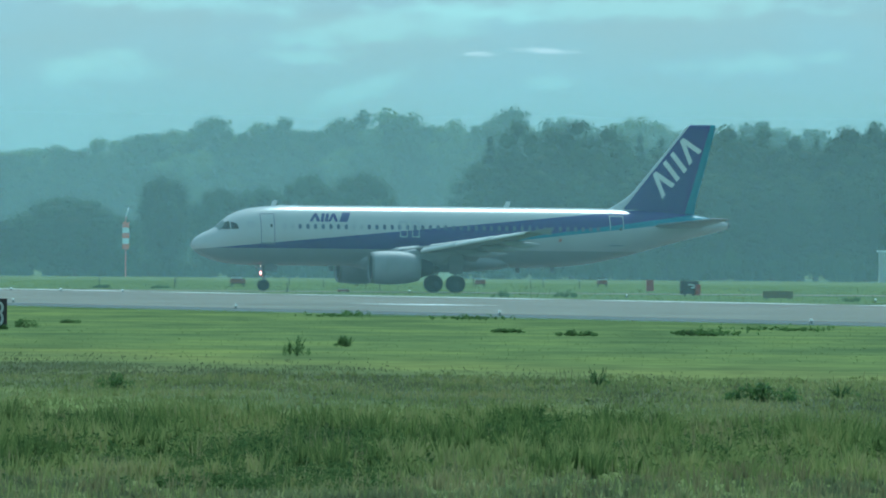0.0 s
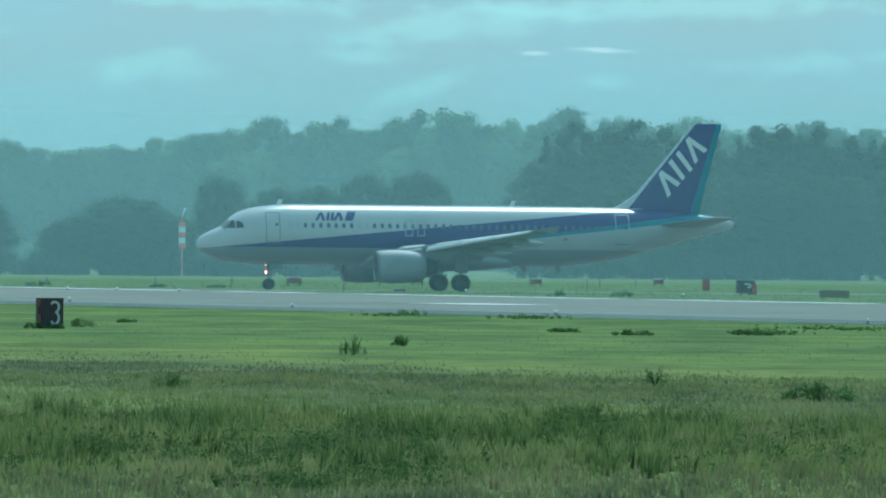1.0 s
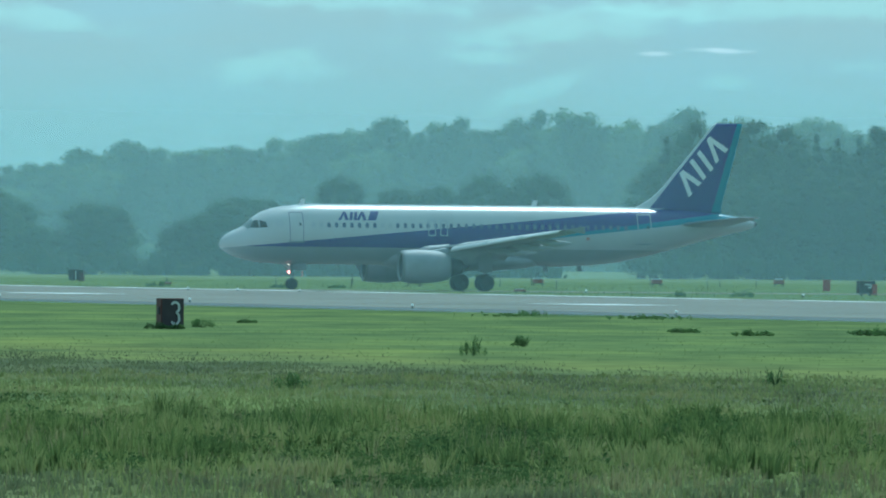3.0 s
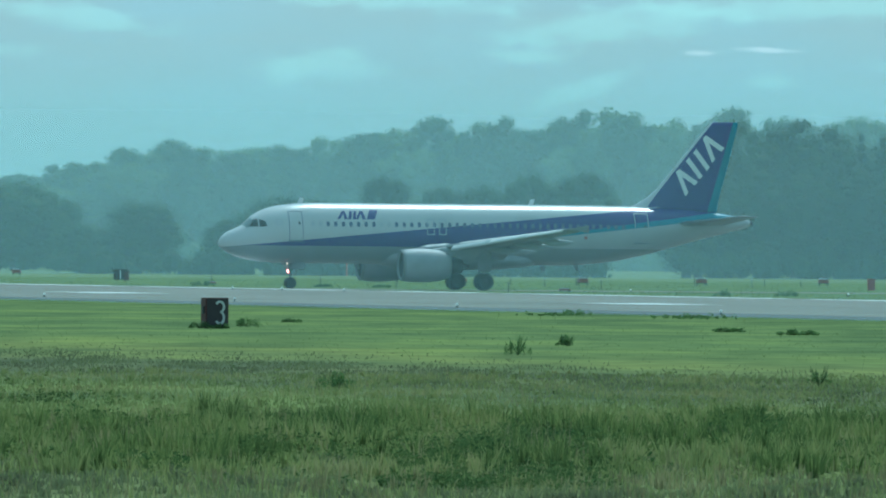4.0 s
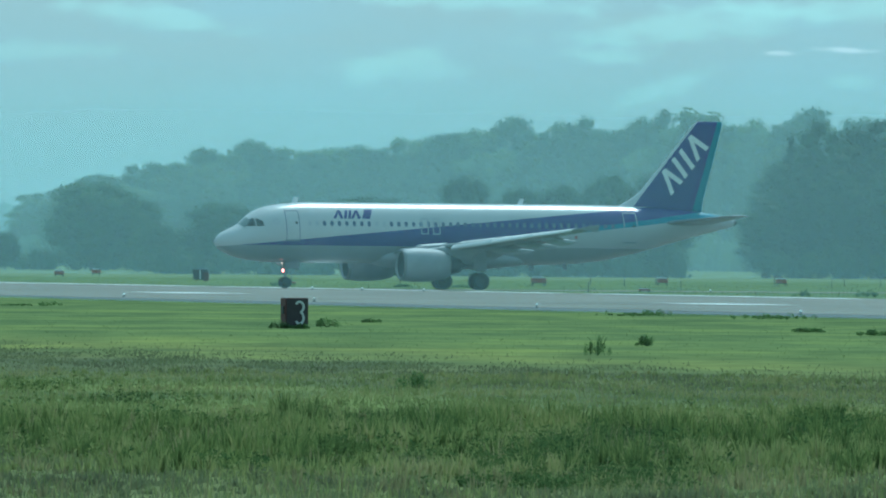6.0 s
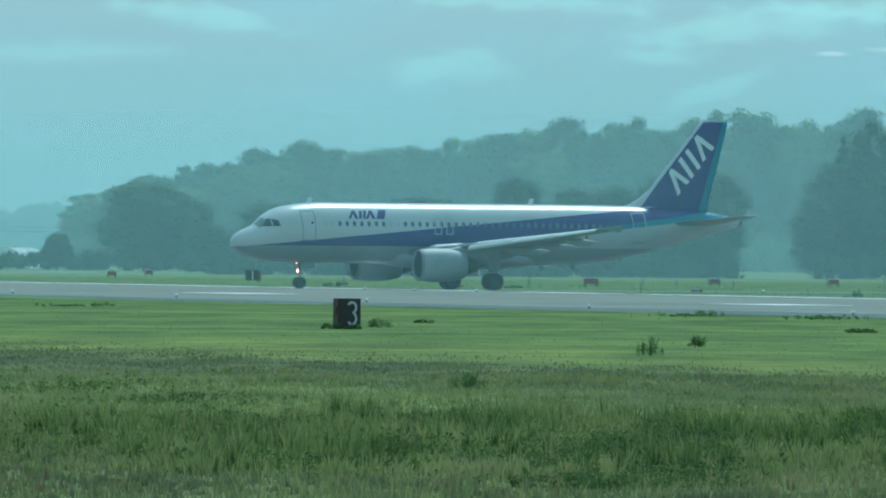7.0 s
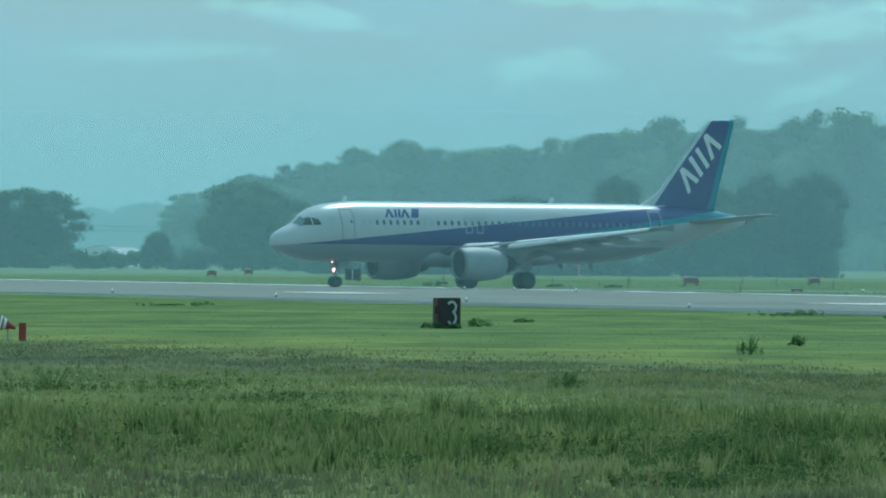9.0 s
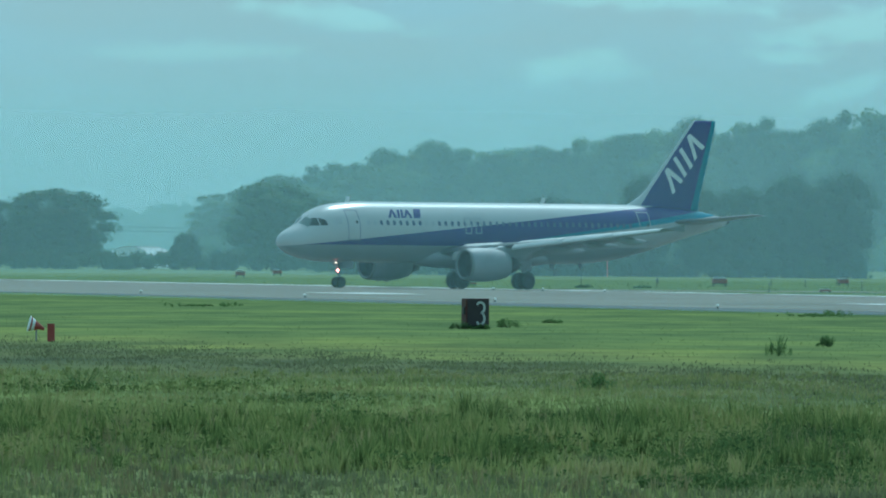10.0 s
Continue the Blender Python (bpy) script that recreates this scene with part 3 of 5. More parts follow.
def build_wing(air, side):
    bm = bmesh.new()
    loft(bm, [foil(le, c, side * y, z, t) for y, le, c, z, t in WING])
    wing = part("wing", bm, M_WING, air, "grey swept wing", True)
    # slat: a bright lip ahead of the leading edge; sunlight is put into its colour
    for y0, y1 in ((2.6, 5.2), (6.6, 9.9), (9.95, 13.2), (13.25, 16.4)):
        bm = bmesh.new()
        rows = []
        for k in range(5):
            y = y0 + (y1 - y0) * k / 4
            le, c, z, t = wing_at(y)
            sc = 0.17 * c + 0.12
            rows.append([(ST - le + 0.24 - sc * u, side * y, z - 0.02 + c * t * (v - 0.42 * max(0, 1 - u))) for u, v in
                         ((0, -0.10), (0.05, 0.14), (0.25, 0.36), (0.6, 0.52), (1.05, 0.60), (1.05, 0.55), (0.6, 0.42), (0.35, 0.1), (0.3, -0.2), (0.12, -0.26))])
        loft(bm, rows)
        part("slat", bm, M_SLAT, wing, "slat along the leading edge, sunlit brightness put into its pale colour", True)
    # flap: hangs a little below the trailing edge
    for y0, y1 in ((2.4, 6.2), (6.3, 12.6)):
        bm = bmesh.new()
        rows = []
        for k in range(5):
            y = y0 + (y1 - y0) * k / 4
            le, c, z, t = wing_at(y)
            fc = 0.24 * c
            q = foil(le + 0.80 * c, fc, side * y, z - 0.10, 0.13)
            rows.append([(p[0], p[1], p[2] - 0.22 * (ST - le - 0.80 * c - p[0])) for p in q])
        loft(bm, rows)
        part("flap", bm, M_WING, wing, "grey flap", True)
    for y in (6.9, 9.8, 12.4):
        le, c, z, t = wing_at(y)
        bm = bmesh.new()
        n = 10
        x0, ln = ST - le - 0.45 * c, 0.78 * c + 0.6
        loft(bm, [[(x0 - ln * u, side * y + 0.17 * r * math.cos(2 * math.pi * i / n), z - 0.20 - 0.16 * u - 0.12 * math.sin(math.pi * u) + 0.26 * r * math.sin(2 * math.pi * i / n)) for i in range(n)]
                  for u, r in ((0, 0.05), (0.12, 0.6), (0.3, 0.95), (0.55, 1), (0.8, 0.7), (0.95, 0.3), (1, 0.05))])
        part("flap_track_fairing", bm, M_GREYP, wing, "", True)
    bm = bmesh.new()
    x = ST - 20.15
    v = []
    for dy in (-0.04, 0.04):
        v.append([bm.verts.new((x + a, side * 16.78 + dy, 4.20 + b)) for a, b in ((0.0, 0.0), (-0.7, 0.14), (-1.35, 0.26), (-1.5, 0.25), (-1.45, 0.0), (-1.5, -0.20), (-1.3, -0.22), (-0.7, -0.12))])
    bm.faces.new(v[0])
    bm.faces.new(v[1][::-1])
    for i in range(8):
        bm.faces.new((v[0][i], v[0][(i + 1) % 8], v[1][(i + 1) % 8], v[1][i]))
    bmesh.ops.recalc_face_normals(bm, faces=bm.faces[:])
    part("wingtip_fence", bm, M_WING, wing)


def build_engine(air, side):
    y, z, st = side * 5.75, 1.66, 11.35
    bm = bmesh.new()
    X = ST - st
    prof = [(X - 0.75, 0.84), (X - 0.3, 0.88), (X - 0.06, 0.93), (X + 0.0, 0.98), (X - 0.08, 1.05), (X - 0.35, 1.10), (X - 1.0, 1.15), (X - 1.9, 1.14), (X - 2.7, 1.05), (X - 3.35, 0.90), (X - 3.4, 0.86), (X - 3.0, 0.80)]
    spin(bm, prof, 32, y, z)
    nac = part("engine_nacelle", bm, M_GREYP, air, "light grey engine nacelle", True)
    bm = bmesh.new()
    spin(bm, [(X + 0.012, 0.955), (X + 0.018, 0.985), (X - 0.02, 1.03), (X - 0.10, 1.066), (X - 0.16, 1.08)], 32, y, z)
    part("intake_lip", bm, M_METAL, nac, "bare metal intake lip", True)
    bm = bmesh.new()
    # dark sleeve over the inner wall, put in for the shade inside the intake
    spin(bm, [(X - 0.72, 0.83), (X - 0.3, 0.87), (X - 0.12, 0.90), (X - 0.12, 0.86)], 24, y, z)
    spin(bm, [(X - 0.3, 0.01), (X - 0.5, 0.16), (X - 0.72, 0.28), (X - 0.74, 0.86)], 24, y, z)
    for k in range(24):
        a = 2 * math.pi * k / 24
        c, s = math.cos(a), math.sin(a)
        c2, s2 = math.cos(a + 0.2), math.sin(a + 0.2)
        q = [bm.verts.new(p) for p in ((X - 0.6, y + 0.27 * c, z + 0.27 * s), (X - 0.6, y + 0.85 * c, z + 0.85 * s), (X - 0.71, y + 0.85 * c2, z + 0.85 * s2), (X - 0.71, y + 0.27 * c2, z + 0.27 * s2))]
        bm.faces.new(q)
    part("fan", bm, M_DARK, nac, "dark fan disc with a dark sleeve for intake shade", False)
    bm = bmesh.new()
    spin(bm, [(X - 3.0, 0.74), (X - 3.5, 0.68), (X - 4.3, 0.46), (X - 4.35, 0.40), (X - 4.2, 0.3), (X - 4.9, 0.02)], 24, y, z)
    part("exhaust_cone", bm, M_DARK, nac, "dark metal exhaust", True)
    bm = bmesh.new()
    loft(bm, [[(ST - a, y + w, zz) for a, w, zz in ((s0, 0, hz), (s0 + 0.35, 0.17, hz), (s1, 0.16, hz), (s1 + 0.5, 0, hz), (s1, -0.16, hz), (s0 + 0.35, -0.17, hz))] for s0, s1, hz in
              ((12.4, 16.2, 1.9), (12.6, 16.6, 2.5), (13.4, 17.3, 2.72), (14.4, 17.6, 2.95))])
    part("pylon", bm, M_GREYP, nac, "", True)
    bm = bmesh.new()
    loft(bm, [[(ST - 12.1 - a, y - side * (0.78 + o), z + 0.72 + o * 0.9) for a in (0.0, 0.5, 0.95, 0.9, 0.1)] for o in (0, 0.28)])
    part("strake", bm, M_GREYP, nac)


def wheel_mesh(name, r, w):
    bm = bmesh.new()
    n = 28
    loft(bm, [[(rr * math.cos(2 * math.pi * i / n), yy, rr * math.sin(2 * math.pi * i / n)) for i in range(n)] for yy, rr in
              ((-w * 0.42, r * 0.55), (-w * 0.5, r * 0.62), (-w * 0.5, r * 0.86), (-w * 0.36, r * 0.97), (0, r), (w * 0.36, r * 0.97), (w * 0.5, r * 0.86), (w * 0.5, r * 0.62), (w * 0.42, r * 0.55))], cap=True)
    return part(name, bm, M_TYRE, None, "", True)


def hub_mesh(parent, r, w):
    bm = bmesh.new()
    n = 16
    for s in (-1, 1):
        loft(bm, [[(rr * math.cos(2 * math.pi * i / n), s * yy, rr * math.sin(2 * math.pi * i / n)) for i in range(n)] for yy, rr in
                  ((w * 0.40, r * 0.56), (w * 0.44, r * 0.56), (w * 0.40, r * 0.40), (w * 0.40, r * 0.22), (w * 0.52, r * 0.18), (w * 0.52, r * 0.05))])
        for k in range(8):
            a = 2 * math.pi * k / 8
            box(bm, r * 0.31 * math.cos(a), s * w * 0.41, r * 0.31 * math.sin(a), r * 0.1, w * 0.06, r * 0.1)
    return part("hub", bm, M_DARK, parent, "grey metal wheel hub")


WHEELS = []


def build_gear(air):
    for side in (1, -1):
        y = side * 3.795
        bm = bmesh.new()
        rod(bm, (0, y, 0.55), (0, y, 1.35), 0.10)
        rod(bm, (0, y, 1.2), (0.05, y + side * 0.06, 2.75), 0.16)
        rod(bm, (0, y - 0.62, 0.585), (0, y + 0.62, 0.585), 0.07)
        rod(bm, (0.02, y, 1.75), (0.0, y - side * 1.5, 2.45), 0.075)
        rod(bm, (-0.28, y, 1.25), (-0.14, y, 0.7), 0.04)
        rod(bm, (-0.28, y, 1.25), (-0.12, y, 1.75), 0.04)
        gear = part("main_landing_gear", bm, M_STEEL, air, "grey steel main gear leg")
        bm = bmesh.new()
        box(bm, 0.0, y + side * 0.26, 1.95, 0.95, 0.05, 1.35, 0.02)
        part("gear_door", bm, M_GREYP, gear, "pale grey gear leg door")
        for k in (-1, 1):
            w = wheel_mesh("main_wheel", 0.585, 0.42)
            w.parent = air
            hub_mesh(w, 0.585, 0.42)
            WHEELS.append((w, (0.0, y + k * 0.465, 0.585), 0.585))
    x = ST - 5.07
    bm = bmesh.new()
    rod(bm, (x, 0, 0.4), (x, 0, 1.1), 0.075)
    rod(bm, (x, 0, 1.0), (x + 0.12, 0, 2.1), 0.11)
    rod(bm, (x, -0.36, 0.38), (x, 0.36, 0.38), 0.05)
    rod(bm, (x + 0.06, 0, 1.35), (x + 1.0, 0, 2.0), 0.05)
    rod(bm, (x - 0.2, 0, 1.0), (x - 0.06, 0, 0.5), 0.03)
    box(bm, x + 0.05, 0, 1.28, 0.2, 0.5, 0.12, 0.02)
    gear = part("nose_landing_gear", bm, M_STEEL, air, "grey steel nose gear leg")
    for s in (-1, 1):
        bm = bmesh.new()
        box(bm, x - 0.45, s * 0.45, 1.55, 0.9, 0.035, 0.48, 0.015)
        part("gear_door", bm, M_GREYP, gear)
        w = wheel_mesh("nose_wheel", 0.385, 0.23)
        w.parent = air
        hub_mesh(w, 0.385, 0.23)
        WHEELS.append((w, (x, s * 0.25, 0.385), 0.385))
    for yy, zz, m, r in ((0.17, 1.19, LAMP_RED, 0.16), (-0.05, 1.72, LAMP_WARM, 0.09)):
        bm = bmesh.new()
        spin(bm, [(x + 0.02, r * 0.5), (x + 0.06, r * 0.95), (x + 0.20, r * 1.08), (x + 0.20, r), (x + 0.10, r * 0.9)], 16, yy, zz)
        can = part("lamp_can", bm, M_STEEL, gear, "short metal lamp housing")
        bm = bmesh.new()
        bmesh.ops.create_uvsphere(bm, u_segments=14, v_segments=10, radius=r * 0.72, matrix=Matrix.Translation((x + 0.165, yy, zz)))
        part("landing_light", bm, m, can, "lit landing light")


LAMP_RED = glow("taxi_lamp", (1.0, 0.25, 0.21), 9.0)
LAMP_WARM = glow("runway_turnoff_lamp", (1.0, 0.62, 0.45), 3.5)


def build_aircraft():
    air = thing("airliner", "white twin-engine airliner with blue band and blue fin, taxiing", "aircraft")
    bm = bmesh.new()
    n = 56
    sts = []
    for (a, *_), (b, *_) in zip(SECTIONS, SECTIONS[1:]):
        k = max(1, int((b - a) / 0.8))
        sts += [a + (b - a) * i / k for i in range(k)]
    sts.append(37.57)
    loft(bm, [[hull_point(s, 2 * math.pi * i / n) for i in range(n)] for s in sts])
    hull = part("fuselage", bm, HULL, air, "white fuselage with dark blue band and teal stripe", True)
    # belly fairing between the wings
    bm = bmesh.new()
    loft(bm, [[(ST - s, w * math.sin(2 * math.pi * i / 24), zc + hh * math.cos(2 * math.pi * i / 24)) for i in range(24)] for s, w, zc, hh in
              ((11.0, 0.5, 2.1, 0.3), (12.0, 1.7, 2.15, 0.62), (13.5, 2.1, 2.15, 0.75), (17.0, 2.15, 2.15, 0.78), (19.5, 2.0, 2.12, 0.7), (21.5, 1.3, 2.1, 0.5), (22.6, 0.4, 2.05, 0.25))])
    part("belly_fairing", bm, M_GREYP, air, "grey belly fairing", True)
    # flight deck windows, three a side
    for side in (1, -1):
        bm = bmesh.new()
        g = [[bm.verts.new(hull_point(*(p0 + (p1 - p0) * v for p0, p1 in zip((1.62 + 0.16 * u ** 1.5, 0.10 + 0.72 * u), (2.16 + 0.02 * u, 0.10 + 0.56 * u))) ) * 1.0) for u in (0, 0.2, 0.4, 0.6, 0.8, 1)] for v in (0, 0.25, 0.5, 0.75, 1)]
        for row in g:
            for v in row:
                v.co.y *= side
                v.co.x += 0.012
                v.co.z += 0.014
        for r0, r1 in zip(g, g[1:]):
            for a in range(5):
                bm.faces.new((r0[a], r0[a + 1], r1[a + 1], r1[a]))
        part("flight_deck_window", bm, M_SCREEN, hull, "windscreen with pale sky reflection put into its colour", True)
        for c in ([(1.86, 4.18), (2.46, 4.18), (2.46, 4.72), (2.20, 4.66)], [(2.53, 4.18), (3.04, 4.22), (2.92, 4.58), (2.53, 4.71)]):
            bm = bmesh.new()
            hull_patch(bm, c, side, 0.014, 4, 4)
            part("flight_deck_window", bm, M_PANE, hull, "dark glass flight deck window", True)
        # doors
        for st0, st1, z0, z1, m in ((4.51, 5.49, 3.26, 5.28, M_LINE), (28.92, 29.92, 3.36, 5.36, M_BLIND)):
            door = bmesh.new()
            outline(door, st0, st1, z0, z1, side, 0.055)
            d = part("cabin_door", door, m, hull, "closed cabin door with drawn outline")
            bm = bmesh.new()
            hull_patch(bm, [(st0 - 0.02, z0 - 0.06), (st1 + 0.02, z0 - 0.06), (st1 + 0.02, z0 + 0.01), (st0 - 0.02, z0 + 0.01)], side, 0.02, 3, 1)
            part("door_sill", bm, M_LINE, d)
            bm = bmesh.new()
            c = (st0 + st1) / 2
            hull_patch(bm, [(c + 0.18, 4.36), (c + 0.32, 4.36), (c + 0.32, 4.54), (c + 0.18, 4.54)], side, 0.014, 2, 2)
            part("door_window", bm, M_PANE, d)
        for c in (14.45, 15.29):
            bm = bmesh.new()
            outline(bm, c - 0.27, c + 0.27, 3.74, 4.84, side, 0.07)
            part("overwing_exit", bm, M_EXIT, hull, "overwing exit with pale outline")
        # cabin windows: shared mesh along the straight hull
        bm = bmesh.new()
        zc, w, hh = 4.42, 0.12, 0.175
        ring = []
        for k in range(12):
            a = 2 * math.pi * k / 12
            ring.append(bm.verts.new(hull_side(10.0 + w * math.copysign(abs(math.cos(a)) ** 0.7, math.cos(a)), zc + hh * math.copysign(abs(math.sin(a)) ** 0.7, math.sin(a)), side, 0.012)))
        bm.faces.new(ring if side < 0 else ring[::-1])
        proto = part("cabin_window", bm, M_CABIN, hull)
        proto.location.x = 10.0 - 6.17
        blind = proto.data.copy()
        blind.materials.clear()
        blind.materials.append(M_BLIND)
        closed = {0, 1, 9, 10}
        proto.data, dark = blind, proto.data
        for k in range(1, 42):
            st = 6.17 + 0.5345 * k
            if st > 28.2:
                break
            o = new("cabin_window", blind if k in closed else dark)
            o.parent = hull
            o.location.x = 10.0 - st
        # mark on the nose side and drain marks
        for a, z in ((3.85, 4.52),):
            for k in range(6):
                bm = bmesh.new()
                x, zz = a + 0.2 * math.cos(k * 1.047), z + 0.18 * math.sin(k * 1.047)
                hull_patch(bm, [(x - 0.06, zz - 0.045), (x + 0.06, zz - 0.045), (x + 0.06, zz + 0.045), (x - 0.06, zz + 0.045)], side, 0.012, 1, 1)
                part("emblem_dot", bm, M_EXIT, hull)
        bm = bmesh.new()
        hull_patch(bm, [(25.3, 3.55), (25.5, 3.55), (25.5, 3.75), (25.3, 3.75)], side, 0.014, 1, 1)
        part("service_panel", bm, M_RED, hull, "small red panel")
        # company mark as plain shapes: wedge, slanted block, wedge, slanted flag
        s0, z0, hh = 7.92, 4.76, 0.56
        marks = []
        for o in (0.0, 1.26):
            marks += [[(s0 + o, z0), (s0 + o + 0.19, z0), (s0 + o + 0.56, z0 + hh), (s0 + o + 0.38, z0 + hh)], [(s0 + o + 0.50, z0), (s0 + o + 0.72, z0), (s0 + o + 0.58, z0 + hh), (s0 + o + 0.38, z0 + hh)]]
        marks += [[(s0 + 0.76, z0), (s0 + 0.96, z0), (s0 + 1.12, z0 + hh), (s0 + 0.92, z0 + hh)], [(s0 + 1.06, z0), (s0 + 1.26, z0), (s0 + 1.42, z0 + hh), (s0 + 1.22, z0 + hh)],
                  [(s0 + 2.06, z0), (s0 + 2.62, z0), (s0 + 2.92, z0 + hh + 0.06), (s0 + 2.34, z0 + hh + 0.06)]]
        for c in marks:
            bm = bmesh.new()
            hull_patch(bm, c, side, 0.012, 3, 4)
            part("painted_mark", bm, M_BLUE, hull, "plain dark blue painted shape")
    # fin with fillet
    fin_rows = [(5.35, 28.3, 6.9, 0.070), (5.75, 28.95, 6.3, 0.078), (6.05, 29.55, 5.72, 0.085), (6.45, 30.2, 5.16, 0.095), (7.0, 30.85, 4.65, 0.10), (9.0, 32.52, 3.52, 0.10), (11.5, 34.56, 2.10, 0.10), (11.68, 34.84, 1.80, 0.06)]
    bm = bmesh.new()
    loft(bm, [foil(le, c, 0, z, t, True, 14) for z, le, c, t in fin_rows])
    fin = part("fin", bm, FINP, air, "dark blue fin with teal trailing edge", True)

    def fin_point(st, z, side):
        for r0, r1 in zip(fin_rows, fin_rows[1:]):
            if z <= r1[0]:
                break
        k = (z - r0[0]) / (r1[0] - r0[0])
        le, c, t = [p + (q - p) * k for p, q in zip(r0[1:], r1[1:])]
        x = min(max((st - le) / c, 0.01), 0.99)
        y = t * c * 5 * (0.2969 * math.sqrt(x) - 0.126 * x - 0.3516 * x * x + 0.2843 * x ** 3 - 0.1036 * x ** 4)
        return (ST - st, side * (y + 0.012), z)

    for side in (1, -1):
        # plain white shapes climbing the fin: slanted bars in place of the company letters
        up = Vector((0.66, 0.75))       # station, height along the fin's lean
        rt = Vector((0.62, -0.78))
        for c0, quads in ((Vector((32.85, 7.72)), 0), (Vector((33.80, 8.80)), 1), (Vector((34.75, 10.05)), 0)):
            for q in FIN_MARKS[quads]:
                bm = bmesh.new()
                g = []
                for j in range(5):
                    v = j / 4
                    row = []
                    for i in range(5):
                        u = i / 4
                        a = [(q[0][k] * (1 - u) + q[1][k] * u) * (1 - v) + (q[3][k] * (1 - u) + q[2][k] * u) * v for k in (0, 1)]
                        p = c0 + up * a[0] + rt * a[1]
                        row.append(bm.verts.new(fin_point(p.x, p.y, side)))
                    g.append(row)
                for j in range(4):
                    for i in range(4):
                        bm.faces.new((g[j][i], g[j][i + 1], g[j + 1][i + 1], g[j + 1][i]))
                part("painted_mark", bm, M_WHITE, fin, "plain white painted shape")
    # tailplane
    for side in (1, -1):
        bm = bmesh.new()
        loft(bm, [foil(le, c, side * y, z, t) for y, le, c, z, t in ((0.5, 31.6, 4.1, 4.62, 0.12), (1.3, 32.05, 3.6, 4.68, 0.11), (6.1, 35.0, 1.5, 5.20, 0.09), (6.22, 35.25, 1.15, 5.21, 0.05))])
        part("tailplane", bm, M_WING, air, "grey tailplane", True)
        build_wing(air, side)
        build_engine(air, side)
    bm = bmesh.new()
    rod(bm, (ST - 37.45, 0, 4.76), (ST - 37.75, 0, 4.78), 0.2, 0.17, 16)
    part("tail_exhaust", bm, M_DARK, air, "dark tail exhaust pipe", True)
    for st, z, s in ((5.5, 5.8, 1), (21.8, 5.87, 1), (9.5, 1.74, -1), (22.6, 1.74, -1), (25.0, 1.80, -1)):
        bm = bmesh.new()
        x = ST - st
        loft(bm, [[(x + a, w, z - s * 0.06 + s * hh) for a, w in ((0.0 - o, 0), (-0.12 - o, 0.025), (-0.36 - o * 0.7, 0), (-0.12 - o, -0.025))] for hh, o in ((0, 0), (0.44, 0.18))])
        part("blade_aerial", bm, M_WHITE if s > 0 else M_GREYP, air)
    build_gear(air)
    return air


# plain slanted bars on the fin, in a frame leaning with it
FIN_MARKS = ([[(-0.17, -0.80), (0.17, -0.80), (-0.34, 0.82), (-0.68, 0.82)], [(-0.17, -0.80), (0.17, -0.80), (0.68, 0.82), (0.34, 0.82)]],
             [[(-0.56, -0.80), (-0.22, -0.80), (-0.22, 0.80), (-0.56, 0.80)], [(0.22, -0.80), (0.56, -0.80), (0.56, 0.80), (0.22, 0.80)]])


# ================= trees and bushes =================
def leaf_cloud(rng, blobs, count, size, core=0.78):
    """Leaf clumps over the skins of uneven lobes, with a dense core in each lobe. Returns verts and faces."""
    b = np.array(blobs, dtype=float)
    wgt = (b[:, 3] * (b[:, 3] + b[:, 5])) ** 0.9
    pick = rng.choice(len(b), count, p=wgt / wgt.sum())
    d = rng.normal(size=(count, 3))
    d[:, 2] += 0.25
    d /= np.linalg.norm(d, axis=1)[:, None]
    rad = 1.0 - 0.42 * rng.random(count) ** 1.7 + 0.05 * np.sin(d[:, 0] * 7 + pick) * np.cos(d[:, 2] * 6 + pick * 2)
    c = b[pick, :3] + d * b[pick, 3:6] * rad[:, None]
    nrm = d + rng.normal(size=(count, 3)) * 0.7
    nrm /= np.linalg.norm(nrm, axis=1)[:, None]
    ref = rng.normal(size=(count, 3))
    u = np.cross(nrm, ref)
    u /= np.linalg.norm(u, axis=1)[:, None] + 1e-9
    v = np.cross(nrm, u)
    s = rng.uniform(0.55, 1.25, count)[:, None] * size
    quad = np.stack([c - u * s * 0.5, c + v * s * 0.42 + nrm * s * 0.1, c + u * s * 0.6, c - v * s * 0.38], axis=1).reshape(-1, 3)
    faces = [(4 * i, 4 * i + 1, 4 * i + 2, 4 * i + 3) for i in range(count)]
    verts = [tuple(p) for p in quad]
    if core:
        for cx, cy, cz, rx, ry, rz in blobs:
            base = len(verts)
            for j in range(5):
                th = math.pi * (j + 0.5) / 5
                for i in range(8):
                    ph = 2 * math.pi * i / 8
                    k = core * (0.85 + 0.2 * rng.random())
                    verts.append((cx + rx * k * math.sin(th) * math.cos(ph), cy + ry * k * math.sin(th) * math.sin(ph), cz + rz * k * math.cos(th)))
            for j in range(4):
                for i in range(8):
                    faces.append((base + j * 8 + i, base + j * 8 + (i + 1) % 8, base + (j + 1) * 8 + (i + 1) % 8, base + (j + 1) * 8 + i))
    return verts, faces


def trunk(height, r, rng, spread):
    bm = bmesh.new()
    p = Vector((0, 0, -0.1))
    r0 = r
    for k in range(4):
        q = Vector((rng.normal() * 0.15, rng.normal() * 0.15, height * (k + 1) / 4))
        rod(bm, p, q, r0, r0 * 0.78, 8)
        p, r0 = q, r0 * 0.78
        if k:
            for _ in range(2):
                a = rng.uniform(0, 6.28)
                e = p + Vector((math.cos(a) * spread, math.sin(a) * spread, height * 0.25))
                rod(bm, p, e, r0 * 0.6, r0 * 0.2, 6)
    return bm


